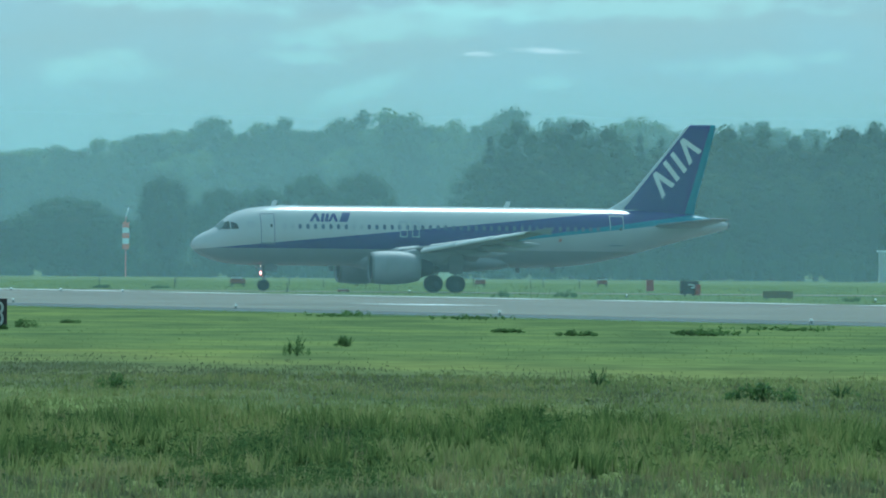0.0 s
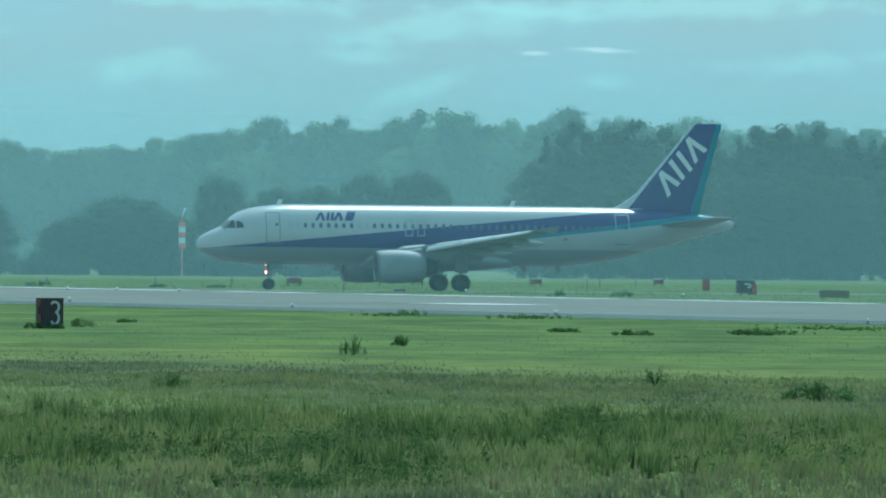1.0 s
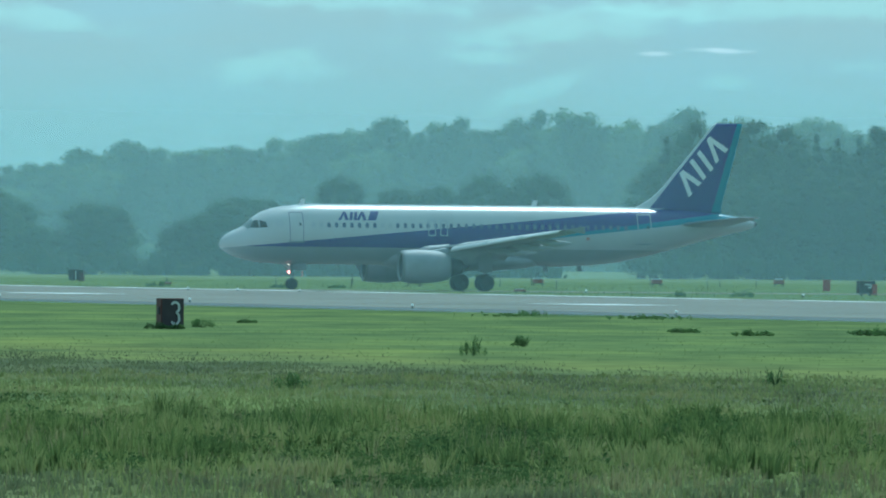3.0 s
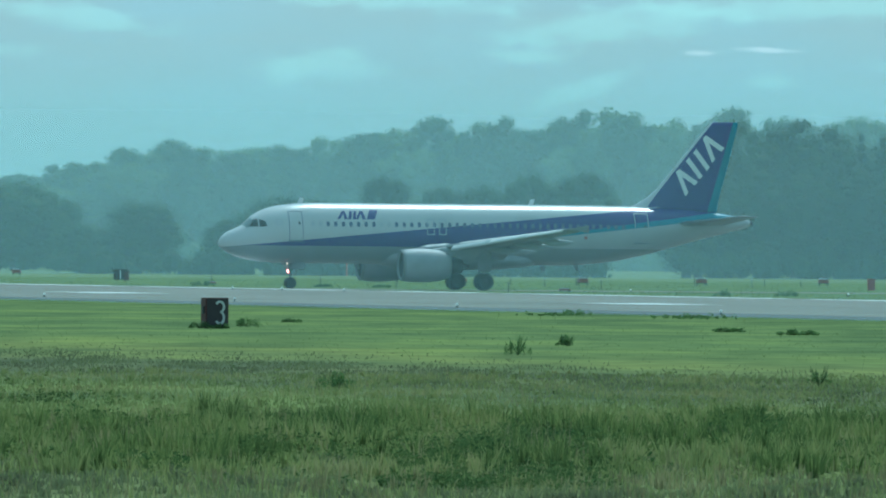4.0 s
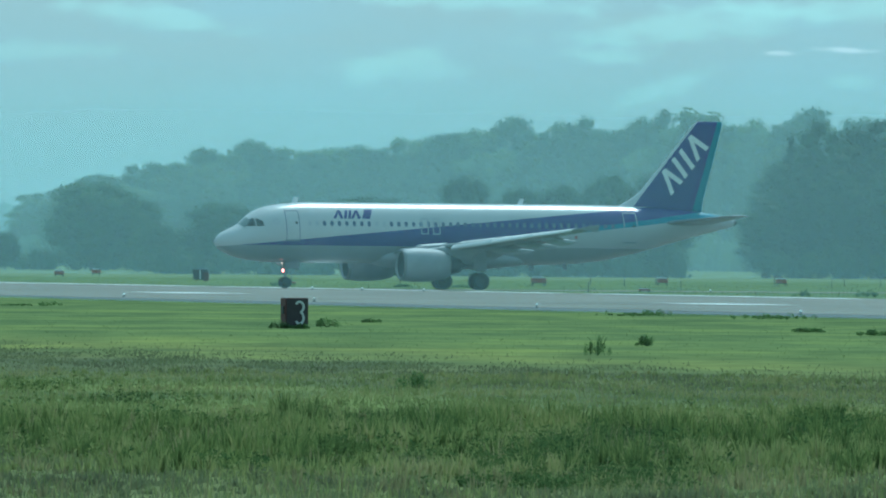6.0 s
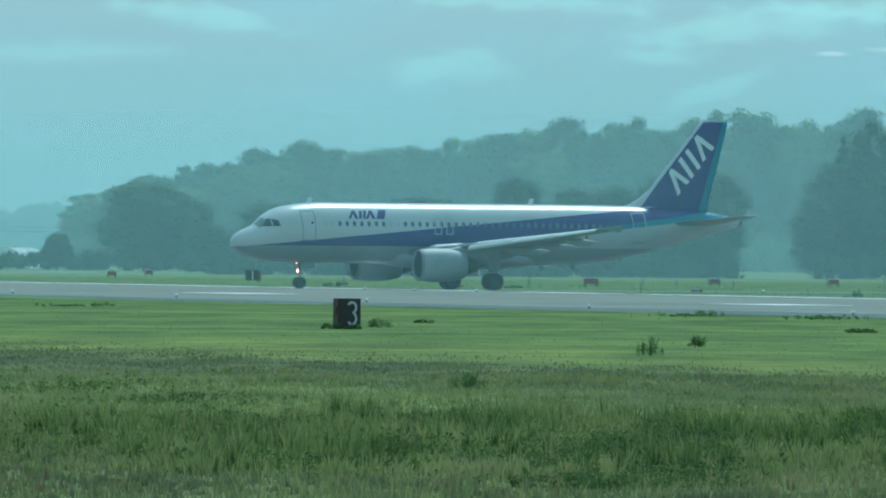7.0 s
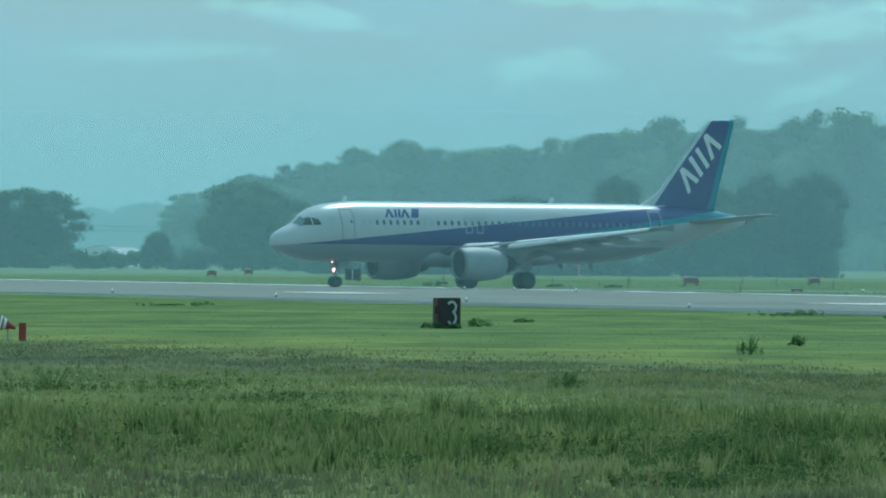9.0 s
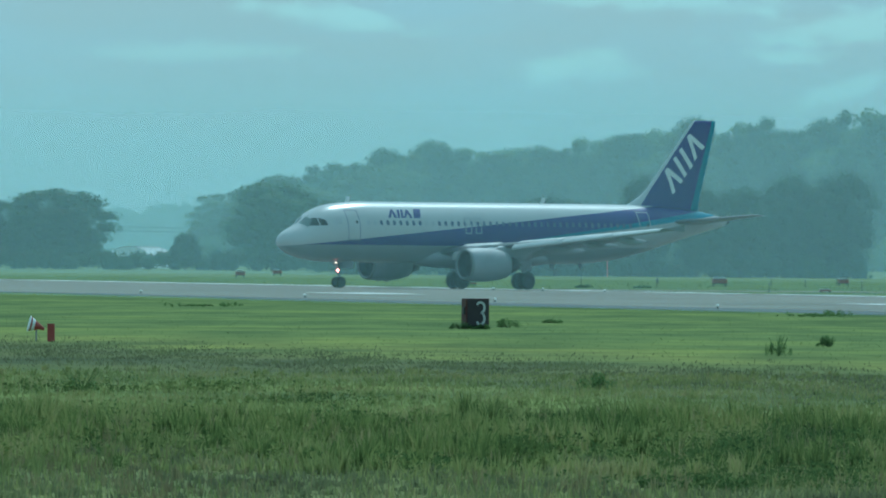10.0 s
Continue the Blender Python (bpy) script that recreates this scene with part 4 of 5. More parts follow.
def broad_tree(seed, height, width, leaf, label, count=4000, size=0.38, lobes=30, lowest=-0.85, shelf=0.6, depth=0.8, top=1.0):
    """Broadleaf tree: flattened leaf masses at the limbs' ends over a dome; shelf: how flat they are; top: how pointed the dome is."""
    rng = np.random.default_rng(seed)
    t = thing("tree", label, "tree")
    part("trunk", trunk(height * 0.55, 0.028 * height, rng, width * 0.25), M_BARK, t)
    blobs = [(0, 0, height * 0.48, width * 0.36, width * 0.34 * depth, height * 0.40), (0, 0, height * 0.20, width * 0.37, width * 0.34 * depth, height * 0.19)]
    for k in range(lobes):
        a = k * 2.399 + rng.uniform(-0.5, 0.5)
        el = math.asin(lowest + (0.985 - lowest) * (k + rng.uniform(0, 1)) / lobes)
        f = rng.uniform(0.72, 1.0)
        r = width * rng.uniform(0.10, 0.19)
        cx = math.cos(el) ** top * math.cos(a) * width * 0.40 * f
        cy = math.cos(el) ** top * math.sin(a) * width * 0.40 * f * depth
        cz = height * (0.50 + 0.42 * math.sin(el) * (f if el < 0.5 else rng.uniform(0.9, 1.0)))
        blobs.append((cx, cy, cz, r, r * depth, max(r * shelf, 0.035 * height)))
    vs, fs = leaf_cloud(rng, blobs, count, size, 0.66)
    c = new("crown", raw_mesh("crown", vs, fs, leaf))
    c.parent = t
    return t


def conifer(seed, height, width, label):
    rng = np.random.default_rng(seed)
    t = thing("tree", label, "tree")
    bm = bmesh.new()
    rod(bm, (0, 0, -0.1), (0, 0, height * 0.9), 0.015 * height, 0.03, 8)
    part("trunk", bm, M_BARK, t)
    blobs = []
    for k in range(13):
        u = (k + 0.5) / 13
        r = width * 0.5 * (1 - u) ** 0.55 * rng.uniform(0.85, 1.1) + 0.15
        for j in range(3 if u < 0.75 else 1):
            a = rng.uniform(0, 6.28)
            o = 0.5 if u < 0.75 else 0.1
            blobs.append((math.cos(a) * r * o, math.sin(a) * r * o, height * (0.14 + 0.84 * u), r * 0.68, r * 0.68, height * 0.05))
    vs, fs = leaf_cloud(rng, blobs, 2800, 0.36, 0.62)
    c = new("crown", raw_mesh("crown", vs, fs, M_CONIFER))
    c.parent = t
    return t


def sized(proto, x, y, height, width, turn=0.0, base=(1.0, 1.0)):
    """A copy of a tree at a place, with its height and width."""
    ob = copy_thing(proto, pose(x, y, 0, 0, 0, turn))
    ob.scale = (width / base[1], width / base[1], height / base[0])
    return ob


def height_at(table, x):
    for (x0, h0), (x1, h1) in zip(table, table[1:]):
        if x <= x1:
            return h0 + (h1 - h0) * max(0, (x - x0) / (x1 - x0))
    return table[-1][1]


FAR_TOPS = [(-102.3, 12.7), (-93.2, 14.0), (-84.7, 16.4), (-75.4, 18.9), (-70.0, 18.0), (-64.3, 17.4), (-59.2, 18.1), (-49.0, 19.7), (-41.4, 21.8), (-28.6, 22.8), (-22.4, 22.3), (-13.9, 22.5), (-3.7, 23.8), (1.4, 24.3), (7.3, 23.7), (18.3, 23.3), (31.1, 22.4), (43.8, 23.0), (103.3, 23.4)]
RIGHT_TOPS = [(0.0, 8.2), (2.8, 13.7), (5.9, 17.4), (13.5, 17.8), (19.4, 16.8), (25.5, 16.6), (30.9, 18.1), (32.9, 17.6), (37.8, 16.9), (43.9, 17.4), (56.2, 17.5)]


def woods():
    rng = random.Random(5)
    far = [broad_tree(10 + k, 20, 10, m, "tall broadleaf tree in a hazy far wood", 4200, 0.40, 26, -0.8, 0.8, 0.8, tp)
           for k, (m, tp) in enumerate(((M_LEAF, 1.0), (M_LEAFPALE, 0.8), (M_LEAFDARK, 1.5), (M_LEAF, 1.4), (M_LEAFPALE, 1.0)))]
    cone = [conifer(30 + k, 20, 6.5, "tall dark conifer in a hazy wood") for k in range(3)]
    near = [broad_tree(50 + k, 10, 14, m, "large spreading broadleaf tree at the field's edge", 9000, 0.30, 40, -0.75, 0.42, 0.8, 0.75) for k, m in enumerate((M_LEAFDARK, M_LEAF, M_LEAFDARK))]
    dark = [broad_tree(70 + k, 17, 9, m, "dense dark tree at the edge of the wood", 4200, 0.36, 28, -0.9, 0.8, 0.8, tp) for k, (m, tp) in enumerate(((M_LEAFDARK, 1.2), (M_LEAFDARK, 1.6), (M_CONIFER, 1.3)))]

    def group(t, g):
        return tagged(t, group=g)

    # far wood, three rows, its tops following the ridge
    for row, (y, dx, k) in enumerate(((2240, 5.2, 0.90), (2300, 4.0, 1.03), (2360, 3.2, 1.11))):
        x = -104.0 + row
        while x < 108:
            h = height_at(FAR_TOPS, x * 2300 / y) * k * rng.uniform(0.92, 1.05)
            if rng.random() < (0.10, 0.16, 0.32)[row] and x > -45:
                group(sized(rng.choice(cone), x, y + rng.uniform(-8, 8), h * 0.86, rng.uniform(9.0, 12.0), rng.uniform(0, 360), (20, 6.5)), "trees of the far wood")
            else:
                group(sized(rng.choice(far), x, y + rng.uniform(-8, 8), h, rng.uniform(8.5, 12.5) + 1.5 * row, rng.uniform(0, 360), (20, 10)), "trees of the far wood")
            x += dx * rng.uniform(0.75, 1.3)
    # dark wood on the right
    for row, (y, dx, k) in enumerate(((1650, 4.6, 0.72), (1665, 3.8, 0.90), (1682, 3.0, 1.02))):
        x = 2.4 + row * 1.3
        while x < 62:
            h = height_at(RIGHT_TOPS, x) * k * rng.uniform(0.95, 1.03)
            p = rng.choice(cone) if row == 2 and rng.random() < 0.4 else rng.choice(dark)
            b = (20, 6.5) if p in cone else (17, 9)
            h *= 0.95 if p in cone else 1.0
            group(sized(p, x, y + rng.uniform(-3, 3), h, rng.uniform(8, 11) if p not in cone else rng.uniform(6.5, 8.5), rng.uniform(0, 360), b), "trees of the dark wood")
            x += dx * rng.uniform(0.75, 1.3)
    # rounded trees at the edge of the field
    for x, y, w, h in NEAR_TREES:
        group(sized(rng.choice(near if x < -35 else near[::2]), x, y, h, w * 1.04, rng.uniform(0, 360), (10, 14)), "rounded trees at the field's edge")
    for t in far + cone + near + dark:
        for o in (*t.children_recursive, t):
            bpy.data.objects.remove(o)


NEAR_TREES = [(-104.9, 1850, 15.9, 10.4), (-113.4, 1856, 12, 9.2), (-88.4, 1830, 4.2, 4.6), (-76.8, 1800, 15.6, 10.9), (-71.5, 1806, 8.5, 8.8), (-56.2, 1640, 10.9, 8.0), (-46.6, 1650, 8.0, 6.5), (-38.9, 1610, 13.1, 8.9),
              (-29.5, 1620, 7.5, 11.3), (-24.0, 1612, 7.0, 10.0), (-19.5, 1612, 7.5, 10.3), (-14.6, 1624, 7.6, 11.3), (-9.2, 1622, 9.5, 11.9), (-63.0, 1640, 6, 5.5), (-33.6, 1606, 6, 6.8)]


def hedge():
    """Low hedge and scrub between the trees at the field's edge."""
    rng = np.random.default_rng(91)
    blobs = []
    for x in np.arange(-122, -64, 1.6):
        blobs.append((x, 1838 + rng.normal() * 2, rng.uniform(0.5, 1.5), 1.5, 1.5, rng.uniform(0.9, 1.9)))
    for x in np.arange(-64, -6, 1.5):
        blobs.append((x, 1618 + rng.normal() * 2, rng.uniform(0.4, 1.4), 1.5, 1.3, rng.uniform(0.9, 2.2)))
    for x in np.arange(2.5, 64, 1.5):
        blobs.append((x, 1644 + rng.normal() * 1.5, rng.uniform(0.6, 2.0), 1.5, 1.3, rng.uniform(1.2, 2.6)))
    vs, fs = leaf_cloud(rng, blobs, 22000, 0.34)
    tagged(new("hedge", raw_mesh("hedge", vs, fs, M_LEAFDARK)), "low dark hedge along the field's far edge", "hedge", kind="stuff")
    # far bank as scrub; sunlit haze is put into its pale leaf colour
    blobs = [(x, 2226 + rng.normal() * 3, 1.8, 3.4, 2.5, rng.uniform(2.2, 5.0)) for x in np.arange(-104, 106, 3.0)]
    vs, fs = leaf_cloud(rng, blobs, 12000, 0.5)
    tagged(new("scrub", raw_mesh("scrub", vs, fs, M_LEAFPALE)), "scrub along the foot of the far wood, sunny haze put into its pale leaves", "scrub", kind="stuff")
    blobs = [(x, 4200 + rng.normal() * 20, 2, 14, 10, rng.uniform(14, 18)) for x in np.arange(-420, 60, 11)]
    vs, fs = leaf_cloud(rng, blobs, 15000, 0.9, 0.86)
    tagged(new("distant_wood", raw_mesh("distant_wood", vs, fs, M_LEAF)), "faint wooded ridge in the haze", "woods", kind="stuff")


def bush(seed, x, y, w, h, sparse=False, material=None):
    rng = np.random.default_rng(seed)
    t = thing("bush", "low dark green bush in the grass" if not sparse else "tall sparse weed with arching stems", "bush", "bushes on the airfield")
    t.location = (x, y, 0)
    bm = bmesh.new()
    for _ in range(7 if not sparse else 12):
        a, s = rng.uniform(0, 6.28), rng.uniform(0.15, 0.5)
        rod(bm, (0, 0, -0.03), (math.cos(a) * w * s, math.sin(a) * w * s, h * rng.uniform(0.6, 1.0)), 0.012, 0.004, 5)
    part("woody_base", bm, M_BUSH, t)
    blobs = []
    for _ in range(16):
        u = rng.uniform(-0.45, 0.45)
        hh = h * (1 - 2.2 * u * u) * rng.uniform(0.4, 1.0)
        s = rng.uniform(0.06, 0.13) * (0.6 if sparse else 1)
        blobs.append((u * w, rng.normal() * 0.12 * w, hh * 0.5, w * s, w * s, hh * (0.5 if not sparse else 0.4)))
    vs, fs = leaf_cloud(rng, blobs, 1500 if not sparse else 420, 0.034 * max(0.8, w), 0)
    c = new("leaves", raw_mesh("leaves", vs, fs, material or M_BUSH))
    c.parent = t


def bushes():
    for k, (x, y, w, h, sp) in enumerate(((-14.28, 525, 0.95, 0.38, 0), (-3.73, 392, 0.72, 0.58, 0), (-2.7, 432, 0.7, 0.36, 0), (5.83, 277, 1.35, 0.42, 0), (-6.22, 292, 0.75, 0.36, 0), (-15.4, 279, 0.8, 0.45, 1),
                                           (3.15, 307, 0.55, 0.42, 1), (7.45, 286, 0.8, 0.32, 1), (7.6, 949, 1.5, 0.55, 0), (3.65, 950, 1.2, 0.45, 0), (4.35, 499, 1.4, 0.22, 0), (8.33, 505, 1.5, 0.25, 0),
                                           (-13.6, 560, 0.8, 0.2, 0), (2.2, 515, 1.2, 0.2, 0), (-20.5, 1105, 1.5, 0.3, 0), (-24.6, 1108, 1.6, 0.28, 0), (24.2, 905, 1.2, 0.4, 0), (-33.5, 1110, 1.8, 0.5, 0))):
        bush(200 + k, x, y, w, h, bool(sp))


# ================= grass =================
def weeds(name, seed, count, y0, y1, hmin, hmax, leaf, material, label, thresh=0.0, spots=()):
    """Leafy weeds in patches: each plant a bunch of leaves up a short stem."""
    rng = np.random.default_rng(seed)
    y = rng.uniform(y0, y1, count)
    x = (rng.uniform(-1.06, 1.02, count) * 0.0601 - 0.0285) * y
    if spots:
        at = np.array(spots)[rng.integers(0, len(spots), count)]
        x, y = at[:, 0] + rng.normal(size=count) * at[:, 2] * 0.55, at[:, 1] + rng.normal(size=count) * at[:, 3] * 0.55
    tall = np.array([noise.noise((a * 0.5, b * 0.07, seed)) + 0.5 * noise.noise((a * 1.7, b * 0.25, seed + 3)) for a, b in zip(x, y)])
    keep = (tall > thresh - 0.15 * rng.random(count)) & ((x + 21.5) * 0.9699 + (y - 742.3) * 0.2435 < -2)
    x, y, tall = x[keep], y[keep], tall[keep]
    n, k = len(x), 16
    h = (hmin + (hmax - hmin) * rng.random(n) ** 1.5) * np.clip(0.7 + tall * 1.2, 0.4, 1.6)
    up = rng.random((n, k)) ** 0.8
    spread = (0.12 + 0.22 * np.sin(np.pi * np.clip(up, 0, 1))) * h[:, None]
    ang = rng.uniform(0, 6.283, (n, k))
    c = np.stack([x[:, None] + np.cos(ang) * spread, y[:, None] + np.sin(ang) * spread, up * h[:, None]], 2).reshape(-1, 3)
    m = len(c)
    d = np.stack([np.cos(ang), np.sin(ang), rng.uniform(-0.2, 1.3, (n, k))], 2).reshape(-1, 3)
    d /= np.linalg.norm(d, axis=1)[:, None]
    side = np.cross(d, rng.normal(size=(m, 3)))
    side /= np.linalg.norm(side, axis=1)[:, None] + 1e-9
    s = leaf * rng.uniform(0.6, 1.5, m)[:, None]
    quad = np.stack([c - d * s * 0.5, c + side * s * 0.22, c + d * s * 0.7, c - side * s * 0.22], 1).reshape(-1, 3)
    me = bpy.data.meshes.new(name)
    me.vertices.add(4 * m)
    me.vertices.foreach_set("co", quad.reshape(-1))
    me.loops.add(4 * m)
    me.loops.foreach_set("vertex_index", np.arange(4 * m))
    me.polygons.add(m)
    me.polygons.foreach_set("loop_start", np.arange(m) * 4)
    me.update(calc_edges=True)
    me.materials.append(material)
    tagged(new(name, me), label, "weeds", kind="stuff")


def blades(name, seed, count, y0, y1, hmin, hmax, wide, material, label, clump=0.0, power=1.0, side=-1, lane=0.0):
    """Grass blades strewn over the stretch of field that the camera passes; clump: how strongly they gather in tussocks."""
    rng = np.random.default_rng(seed)
    y = y0 + (y1 - y0) * rng.random(count) ** power
    x = (rng.uniform(-1.06, 1.02, count) * 0.0601 - 0.0285) * y
    if lane:
        # gathered along the dull strip that crosses the field
        y = 308 - 3.4 * x + rng.normal(size=count) * lane
    # keep off the pavements
    d = (x + 21.5) * 0.9699 + (y - 742.3) * 0.2435
    free = d < -1.5 if side < 0 else (d > 69.5) & ((x < -62) | (np.abs(y - 1049.4 - np.where(x > 0, 0.21, 0.26) * x) > 14))
    x, y = x[free], y[free]
    tall = np.array([noise.noise((a * 0.55, b * 0.10, seed)) for a, b in zip(x, y)]) * 0.5 + np.array([noise.noise((a * 2.1, b * 0.4, seed + 9)) for a, b in zip(x, y)]) * 0.35
    keep = rng.random(len(x)) < np.clip(0.75 + tall * 2.2 * clump, 0.03, 1)
    x, y, tall = x[keep], y[keep], tall[keep]
    n = len(x)
    h = (hmin + (hmax - hmin) * rng.random(n) ** 1.6) * np.clip(1 + tall * 1.5 * clump, 0.25, 2.2)
    a = rng.uniform(-0.9, 0.9, n)
    w = wide * rng.uniform(0.6, 1.4, n)
    lean = rng.normal(size=(n, 2)) * 0.32 * h[:, None]
    vs = np.empty((n, 5, 3))
    dx, dy = np.cos(a) * w * 0.5, np.sin(a) * w * 0.5
    vs[:, 0] = np.stack([x - dx, y - dy, np.full(n, -0.02)], 1)
    vs[:, 1] = np.stack([x + dx, y + dy, np.full(n, -0.02)], 1)
    vs[:, 2] = np.stack([x + dx * 0.8 + lean[:, 0] * 0.35, y + dy * 0.8 + lean[:, 1] * 0.35, h * 0.58], 1)
    vs[:, 3] = np.stack([x - dx * 0.8 + lean[:, 0] * 0.35, y - dy * 0.8 + lean[:, 1] * 0.35, h * 0.58], 1)
    vs[:, 4] = np.stack([x + lean[:, 0], y + lean[:, 1], h], 1)
    me = bpy.data.meshes.new(name)
    i = np.arange(n) * 5
    quads = np.stack([i, i + 1, i + 2, i + 3], 1)
    tris = np.stack([i + 3, i + 2, i + 4], 1)
    me.vertices.add(n * 5)
    me.vertices.foreach_set("co", vs.reshape(-1))
    loops = np.concatenate([quads.reshape(-1), tris.reshape(-1)])
    me.loops.add(len(loops))
    me.loops.foreach_set("vertex_index", loops)
    me.polygons.add(2 * n)
    me.polygons.foreach_set("loop_start", np.concatenate([np.arange(n) * 4, n * 4 + np.arange(n) * 3]))
    me.update(calc_edges=True)
    me.materials.append(material)
    tagged(new(name, me), label, "grass", kind="stuff")


# lush spots in the rough grass: place and half sizes
LUSH = [(-1.7, 196, 1.1, 14), (-4.2, 219, 1.0, 11), (1.3, 210, 1.0, 9), (3.1, 205, 0.9, 10), (-8.2, 221, 1.4, 12), (-5.5, 204, 1.1, 10), (0.2, 221, 1.5, 8),
        (2.0, 223, 1.0, 8), (-10.6, 214, 1.0, 12), (5.4, 214, 1.2, 10), (-12.2, 225, 1.4, 10), (-6.6, 230, 0.8, 8), (-2.6, 229, 0.9, 7)]


def tussocks(seed, count, per, y0, y1, h0, h1, wide, material, label, thresh=-0.1, lush_gain=0.0, fan=0.42):
    """Grass tussocks: fans of upright blades round a root, thicker where the ground suits them."""
    rng = np.random.default_rng(seed)
    cy = rng.uniform(y0, y1, count)
    cx = (rng.uniform(-1.06, 1.02, count) * 0.0601 - 0.0285) * cy
    lush = np.array([noise.noise((a * 0.4, b * 0.06, seed)) for a, b in zip(cx, cy)])
    for px, py, rx, ry in LUSH:
        lush = lush + lush_gain * np.exp(-((cx - px) / rx) ** 2 - ((cy - py) / ry) ** 2)
    ok = lush > thresh - 0.25 * rng.random(count)
    cx, cy, lush = cx[ok], cy[ok], lush[ok]
    n = len(cx) * per
    ch = (h0 + (h1 - h0) * rng.random(len(cx)) ** 1.4) * np.clip(0.85 + 0.8 * lush, 0.5, 1.5)
    x0, y0_, h = np.repeat(cx, per), np.repeat(cy, per), np.repeat(ch, per) * rng.uniform(0.45, 1.05, n)
    a, r = rng.uniform(0, 6.283, n), rng.random(n)
    x0 = x0 + np.cos(a) * r * 0.10
    y0_ = y0_ + np.sin(a) * r * 0.10
    lx, ly = np.cos(a) * r * h * fan + rng.normal(size=n) * 0.08 * h, np.sin(a) * r * h * fan
    f = rng.uniform(-0.7, 0.7, n)
    w = wide * rng.uniform(0.6, 1.4, n)
    dx, dy = np.cos(f) * w * 0.5, np.sin(f) * w * 0.5
    v = np.empty((n, 5, 3))
    v[:, 0] = np.stack([x0 - dx, y0_ - dy, np.full(n, -0.02)], 1)
    v[:, 1] = np.stack([x0 + dx, y0_ + dy, np.full(n, -0.02)], 1)
    v[:, 2] = np.stack([x0 + dx * 0.8 + lx * 0.35, y0_ + dy * 0.8 + ly * 0.35, h * 0.6], 1)
    v[:, 3] = np.stack([x0 - dx * 0.8 + lx * 0.35, y0_ - dy * 0.8 + ly * 0.35, h * 0.6], 1)
    v[:, 4] = np.stack([x0 + lx, y0_ + ly, h], 1)
    me = bpy.data.meshes.new("tussocks")
    i = np.arange(n) * 5
    loops = np.concatenate([np.stack([i, i + 1, i + 2, i + 3], 1).reshape(-1), np.stack([i + 3, i + 2, i + 4], 1).reshape(-1)])
    me.vertices.add(n * 5)
    me.vertices.foreach_set("co", v.reshape(-1))
    me.loops.add(len(loops))
    me.loops.foreach_set("vertex_index", loops)
    me.polygons.add(2 * n)
    me.polygons.foreach_set("loop_start", np.concatenate([np.arange(n) * 4, n * 4 + np.arange(n) * 3]))
    me.update(calc_edges=True)
    me.materials.append(material)
    tagged(new("tussocks", me), label, "grass", kind="stuff")


